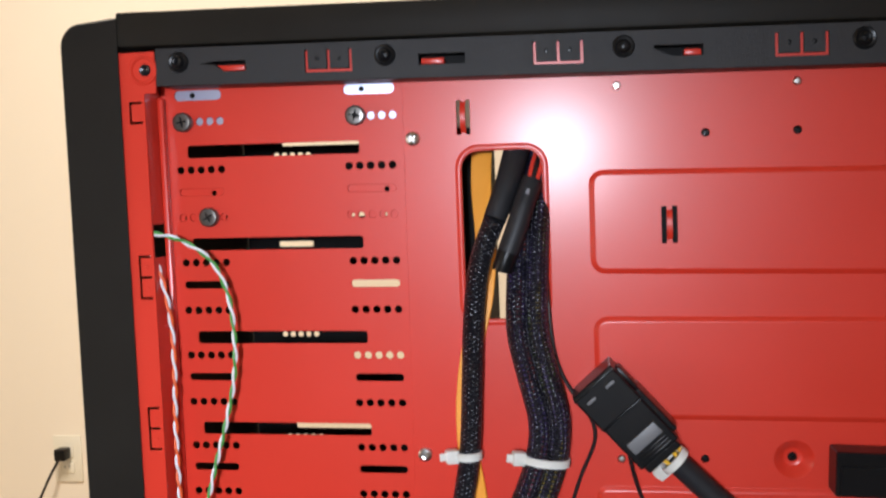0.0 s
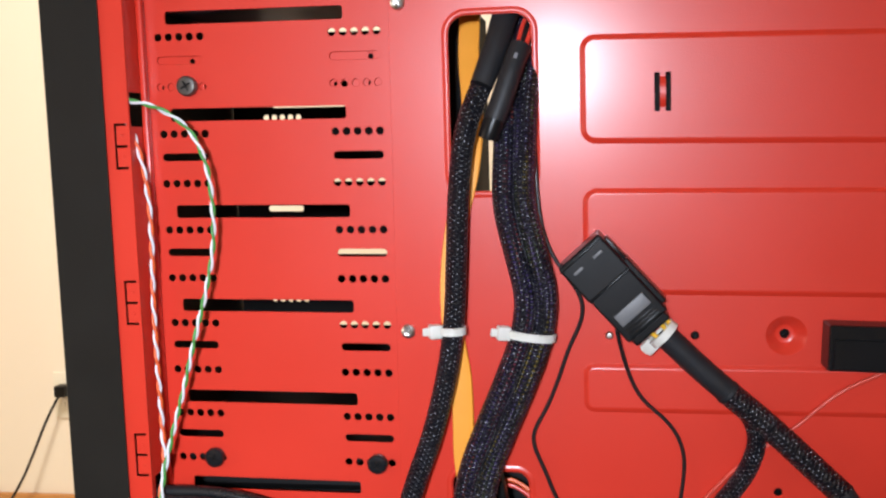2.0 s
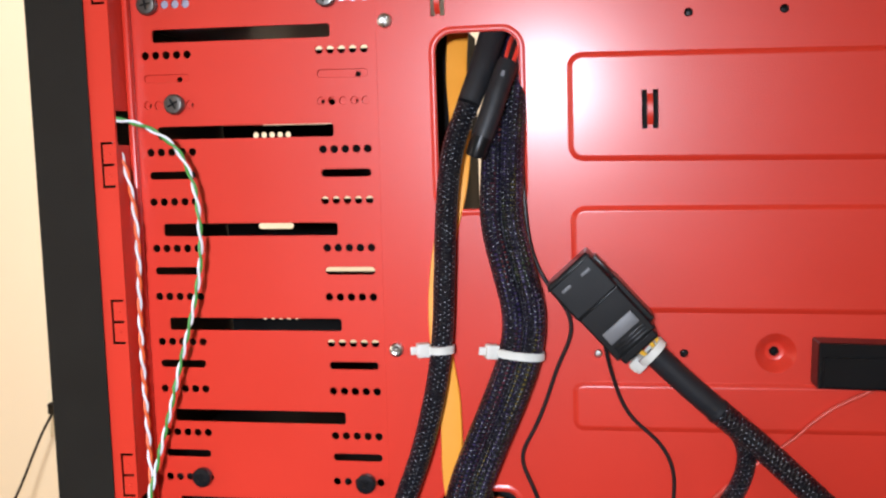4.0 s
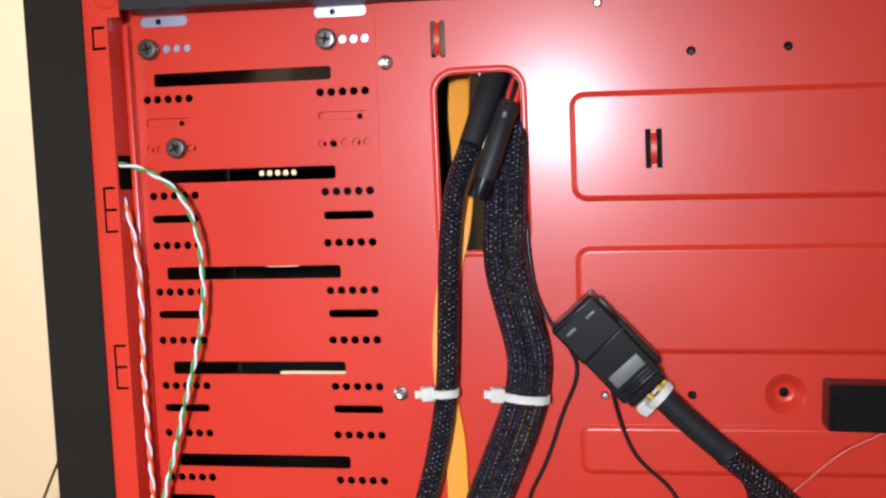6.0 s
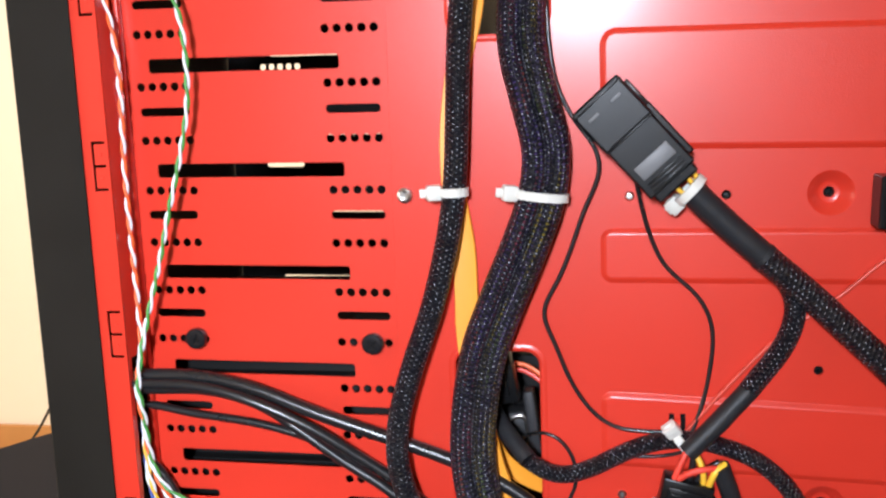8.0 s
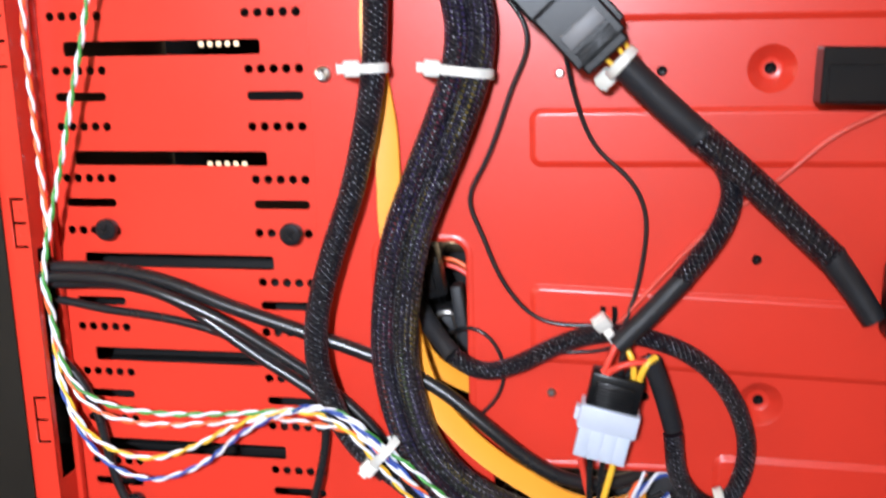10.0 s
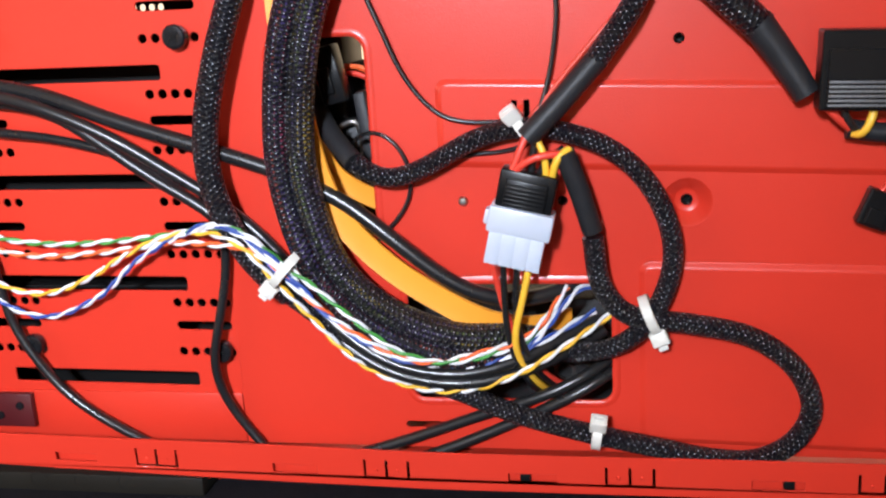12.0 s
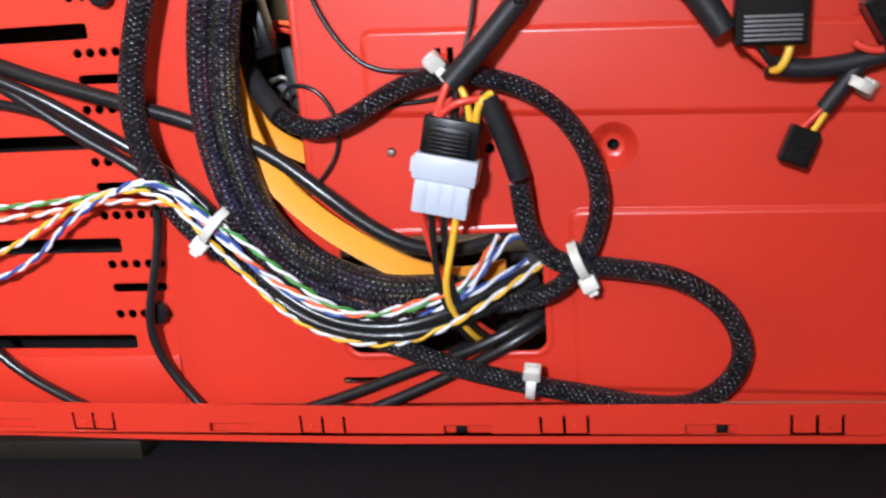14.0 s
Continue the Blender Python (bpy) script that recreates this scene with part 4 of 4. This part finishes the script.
twisted("yellow and white twisted wire pair", [(-94, -9, 160), (-94, -8, 134), (-86, -7, 110), (-74, -6, 100), (-57, -6, 97), (-39, -6, 103), (-15, -6.5, 116), (3, -9, 122), (20, -14, 123), (32, -18, 119), (43, -16, 105), (57, -13, 87),
         (70, -12, 72.5), (91, -11.5, 61.2), (111, -11, 59.3), (132, -10, 65.5), (155, -5, 78.5), (170, 4, 87)], YELLOW_W, 2.0)
twisted("blue and white twisted wire pair", [(-95, -8, 158), (-94.5, -7, 128), (-85, -6, 102), (-75, -6, 92), (-58, -6, 87), (-34, -6, 96), (-16, -7, 111), (3, -9, 121), (20, -15, 127), (36, -18, 121), (51, -17, 106), (62, -16, 91.5),
         (80, -14, 77), (101, -12, 68.5), (116, -11, 69), (136, -6, 75), (158, 2, 97), (165, 8, 92)], BLUE_W, 0.5)
twisted("blue and white twisted wire pair", [(14, -13, 126), (30, -17, 125), (44, -17.5, 110), (56, -16.5, 98), (70, -14, 84), (90, -12, 71.5), (108, -10.5, 67), (124, -9, 70), (142, -4, 77), (162, 6, 86)], BLUE_W, 3.0, 22)


# ---- cable ties ----
def tie(label, centre, along, rx, ry, head, tail=6.0):
    """A nylon band round the cables. along: the cables' direction in the tray plane, degrees. head: the angle round the band."""
    c, a = Vector(centre), radians(along)
    d, s, f = Vector((math.cos(a), 0, math.sin(a))), Vector((-math.sin(a), 0, math.cos(a))), Vector((0, -1, 0))
    root = thing("cable_tie", c / 1000, label, "cable tie", "cable ties")
    bm = bmesh.new()
    rings = []
    for k in range(28):
        w = 2 * math.pi * k / 28
        e, n = s * (rx * math.cos(w)) + f * (ry * math.sin(w)), (s * math.cos(w) / rx + f * math.sin(w) / ry).normalized()
        rings.append([bm.verts.new((c + e + n * o + d * q) / 1000) for o, q in ((0.1, -1.9), (1.2, -1.7), (1.2, 1.7), (0.1, 1.9))])
    for i in range(28):
        for j in range(4):
            bm.faces.new((rings[i][j], rings[i][(j + 1) % 4], rings[(i + 1) % 28][(j + 1) % 4], rings[(i + 1) % 28][j]))
    part("band", bm, NYLON, root)
    w = radians(head)
    n = (s * math.cos(w) / rx + f * math.sin(w) / ry).normalized()
    t = n.cross(d)
    m = Matrix((n, t, d)).transposed().to_4x4()
    m.translation = (c + s * (rx * math.cos(w)) + f * (ry * math.sin(w)) + n * 2.6) / 1000
    bm = bmesh.new()
    box(bm, (-0.0030, -0.0026, -0.0032), (0.0030, 0.0026, 0.0032), 0.0008, m)
    part("head", bm, NYLON, root)
    bm = bmesh.new()
    box(bm, (0.0028, -0.0006, -0.0018), (0.0028 + tail / 1000, 0.0008, 0.0018), 0.0003, m)
    part("tail", bm, NYLON, root)


tie("white nylon cable tie round a braided cable", (47, -9, 263), 90, 5.4, 5.0, 20, 3.0)
tie("white nylon cable tie round the wide braided cables", (83, -10, 261), 83, 10.2, 6.4, 14, 3.0)
tie("white nylon cable tie on the large plug", (141, -16, 263), -43, 6.0, 5.8, 200, 1.5)
tie("white nylon cable tie round the wire bundle", (47, -12, 109), 137, 8.2, 8.5, 15, 2.0)
tie("white nylon cable tie round the ring and the loop cables", (182, -8, 89), 202, 6.6, 5.6, 12, 2.0)
tie("white nylon cable tie round a braided cable", (162, -8, 41), -8, 4.6, 4.6, 30, 2.0)
tie("white nylon cable tie holding the ring cable to the tray", (138, -6, 158.5), 37, 4.2, 4.2, 25, 1.0)
tie("white nylon cable tie at the small plugs", (277, -8, 147), 60, 4.0, 4.0, 230, 1.0)


# ---- plugs ----
def place(at, turn, lean=0.0):
    """A frame in the tray plane: local x to the side, z along the plug, -y to the front."""
    return Matrix.Translation(Vector(at) / 1000) @ Matrix.Rotation(radians(turn), 4, "Y") @ Matrix.Rotation(radians(lean), 4, "X")


def mbox(bm, m, lo, hi, bevel=0.4):
    box(bm, Vector(lo) / 1000, Vector(hi) / 1000, bevel / 1000, m)


def large_plug(label, at, turn):
    root = thing("large_plug", Vector(at) / 1000, label, "plug")
    m = place(at, turn)
    bm = bmesh.new()
    mbox(bm, m, (-11, -11, -22), (11, 11, 2.4), 0.8)
    part("socket_half", bm, BLACK, root, "", 18)
    bm = bmesh.new()
    mbox(bm, m, (-11.6, -11.6, 2), (11.6, 11.6, 22), 1.0)
    part("shell", bm, BLACK, root, "", 18)
    bm = bmesh.new()
    mbox(bm, m, (10.6, -8.5, -19), (13.4, 9, 6), 0.7)
    part("latch", bm, BLACK, root, "", 18)
    bm = bmesh.new()
    mbox(bm, m, (-9.5, -10.2, -25.5), (9.5, 9.5, -21.5), 0.8)
    part("collar", bm, BLACK, root, "", 18)
    bm = bmesh.new()
    mbox(bm, m, (-11.9, -11.95, 19.6), (11.9, -11.2, 20.5), 0.25)
    mbox(bm, m, (-11.2, -11.35, 1.5), (11.8, -10.9, 2.4), 0.2)
    part("moulded_ridge", bm, BLACK, root)
    bm = bmesh.new()
    for x in (-5.5, 5.5):
        mbox(bm, m, (x - 2.4, -12.1, 15), (x + 2.4, -11.5, 16.3), 0.2)
    part("moulded_mark", bm, GREY_PRINT, root)
    bm = bmesh.new()
    mbox(bm, m, (-8, -11.8, -15), (8, -10.9, -9), 0.3)
    part("grip_plate", bm, GREY_PRINT, root, "dull grey grip plate")
    bm = bmesh.new()
    for k in range(3):
        mbox(bm, m, (-8, -11.7, -17.5 - 1.6 * k), (8, -10.9, -16.7 - 1.6 * k), 0.2)
    mbox(bm, m, (11.3, -6, 4), (13.2, 4, 18), 0.5)
    part("ridge", bm, BLACK, root)
    return root


large_plug("large black plug lying slantwise on the tray", (119.5, -13, 284), -42)


def four_pin(label, at, turn, upper, lower):
    root = thing("four_pin_plug", Vector(at) / 1000, label, "plug")
    m = place(at, turn)
    bm = bmesh.new()
    mbox(bm, m, (-10.2, -5.2, 0), (10.2, 5.2, 13.5), 0.9)
    mbox(bm, m, (-7.5, -6.4, 0.8), (7.5, -5.0, 10.5), 0.5)
    part("socket_half", bm, BLACK, root, "black plastic half")
    bm = bmesh.new()
    for k in range(6):
        mbox(bm, m, (-7.2, -6.8, 1.4 + 1.45 * k), (7.2, -6.3, 2.1 + 1.45 * k), 0.15)
    part("grip_ribs", bm, BLACK, root)
    bm = bmesh.new()
    mbox(bm, m, (-11.6, -6.4, -9.5), (11.6, 6.4, 0), 0.8)
    mbox(bm, m, (-10.0, -5.36, -21.2), (10.0, 5.36, -8.6), 0.8)
    mbox(bm, m, (-13.2, -2.5, -8), (-11.2, 2.5, -2.5), 0.4)
    half = part("plug_half", bm, MILKY, root, "milky translucent plastic half")
    for k in range(4):
        bm = bmesh.new()
        mbox(bm, m, (-10.2 + 5.1 * k, -5.5, -21.5), (-5.3 + 5.1 * k, 5.5, -8.9), 0.35)
        part("pin_shroud", bm, MILKY, half)
    return root


four_pin("black and milky white four-pin power plug", (138, -13, 131), 13, None, None)
for label, pts, mat, r in (("red wire from the four-pin plug", [(126, -15, 112), (128, -11, 97), (132, -9, 82), (138, -3, 69), (144, 6, 58), (152, 16, 50)], RED_W, 1.25),
                           ("black wire from the four-pin plug", [(130, -15, 111), (129.5, -12, 94), (130.5, -10, 77), (136, -4, 61), (142, 14, 47)], SHEATH, 1.25),
                           ("black wire from the four-pin plug", [(135, -15, 110), (133.5, -12, 94), (134.5, -10, 81), (139, -3, 65), (148, 14, 50)], SHEATH, 1.25),
                           ("yellow wire from the four-pin plug", [(139.5, -15, 110), (136, -14, 95), (132.5, -13, 82), (134, -8, 70), (140, 2, 57), (144, 16, 48)], YELLOW_W, 1.35),
                           ("red wire above the four-pin plug", [(140, -15, 157), (137.5, -17, 152), (134.5, -16, 144)], RED_W, 1.4),
                           ("red wire above the four-pin plug", [(135, -15, 143), (137, -18, 147.5), (142, -18.5, 150), (148, -18, 151), (153, -16, 150.5)], RED_W, 1.4),
                           ("yellow wire above the four-pin plug", [(148.5, -14, 141), (149.5, -18, 147), (151, -18.5, 151.5), (155, -15, 152)], YELLOW_W, 1.4),
                           ("yellow wire above the four-pin plug", [(146.5, -14, 141), (147, -17, 148), (146, -16, 153), (143, -14, 156)], YELLOW_W, 1.3),
                           ("black wire above the four-pin plug", [(141, -13, 143), (142, -15, 149), (143, -14, 155)], SHEATH, 1.4),
                           ("black wire above the four-pin plug", [(144, -12, 143), (146, -14, 149), (153, -13, 152)], SHEATH, 1.4)):
    wire("plug_lead", label, pts, r, mat, "plug leads")

# plugs at the right of the tray
def small_plug(label, at, turn, w, h, d, ribs):
    root = thing("small_plug", Vector(at) / 1000, label, "plug")
    m = place(at, turn)
    bm = bmesh.new()
    mbox(bm, m, (-w / 2, -d / 2, -h / 2), (w / 2, d / 2, h / 2), 0.8)
    mbox(bm, m, (-w / 2 + 2, -d / 2 - 1.2, -h / 2 + 1), (w / 2 - 2, -d / 2 + 0.2, h / 2 - 6), 0.4)
    part("shell", bm, BLACK, root, "", 18)
    if ribs:
        bm = bmesh.new()
        for k in range(ribs):
            mbox(bm, m, (-w / 2 + 2.4, -d / 2 - 1.6, -h / 2 + 1.6 + 1.5 * k), (w / 2 - 2.4, -d / 2 - 1.0, -h / 2 + 2.4 + 1.5 * k), 0.15)
        part("grip_ribs", bm, GREY_PRINT, root)
    return root


small_plug("black four-pin power socket at the cable end", (248, -12, 175), 2, 23, 26, 11, 6)
small_plug("black four-pin power socket at the cable end", (291, -12, 168), -28, 22, 24, 11, 5)
small_plug("small black fan plug with red and yellow wires", (258, -7, 127), 22, 10.5, 13, 6, 0)
connr = small_plug("black flat connector with cut corners", (231, -9, 256), 2, 42, 20, 14, 0)
cable("plug_lead_set", "black sleeved leads between the small plugs", "cable", [
    ("sleeve", tube([(247, -8, 155), (261, -8, 153), (279, -8, 155), (290, -8, 158)], 3.4, 12), RUBBER),
    ("sleeve", tube([(278, -8, 155), (271, -8, 146), (265.5, -8, 139)], 3.0, 12), RUBBER),
    ("red_wire", tube([(267, -8, 141), (261.5, -8, 136), (257, -7, 131)], 1.1, 8), RED_W),
    ("yellow_wire", tube([(267.5, -8, 140), (264, -8, 134), (261, -7, 130)], 1.1, 8), YELLOW_W),
    ("red_wire", tube([(237, -12, 166), (240, -13, 162), (244, -13, 158), (248, -10, 155)], 1.3, 8), RED_W),
    ("black_wire", tube([(244, -12, 164), (246, -13, 158), (250, -10, 154)], 1.3, 8), SHEATH),
    ("yellow_wire", tube([(254.5, -13, 164), (253, -15, 157), (249.5, -13, 152), (248, -9, 154)], 1.4, 8), YELLOW_W),
    ("red_wire", tube([(283, -12, 158), (278, -13, 157), (274, -12, 161)], 1.5, 8), RED_W),
], "power cables", (261, 0, 153))

# ---- wall outlet ----
outlet = thing("wall_outlet", (-1.1630, WALL_Y, -0.246), "ivory wall outlet with a black plug in it", "wall outlet")
bm = bmesh.new()
box(bm, (-1.1990, WALL_Y - 0.006, -0.302), (-1.1270, WALL_Y, -0.189), 0.002)
plate = part("cover_plate", bm, IVORY, outlet)
for z in (-0.228, -0.267):
    bm = bmesh.new()
    box(bm, (-1.1800, WALL_Y - 0.009, z - 0.014), (-1.1460, WALL_Y - 0.005, z + 0.014), 0.003)
    s = part("socket", bm, IVORY, plate)
    bm = bmesh.new()
    for dx in (-0.007, 0.005):
        box(bm, (-1.1630 + dx, WALL_Y - 0.0094, z - 0.002), (-1.1615 + dx, WALL_Y - 0.0088, z + 0.006))
    part("slot", bm, RECESS_SHADE, plate)
cord = thing("mains_lead", (-1.1650, WALL_Y - 0.02, -0.226), "black power cord plugged into the wall outlet", "power cord")
bm = bmesh.new()
box(bm, (-1.1800, WALL_Y - 0.040, -0.243), (-1.1510, WALL_Y - 0.0095, -0.215), 0.004)
part("plug", bm, BLACK, cord)
part("cord", tube([(-1170, 1712, -240), (-1184, 1706, -262), (-1208, 1700, -310), (-1240, 1690, -390), (-1285, 1675, -480), (-1335, 1640, -545), (-1400, 1560, -561)], 3.4, 8, step=0.02), SHEATH, cord)
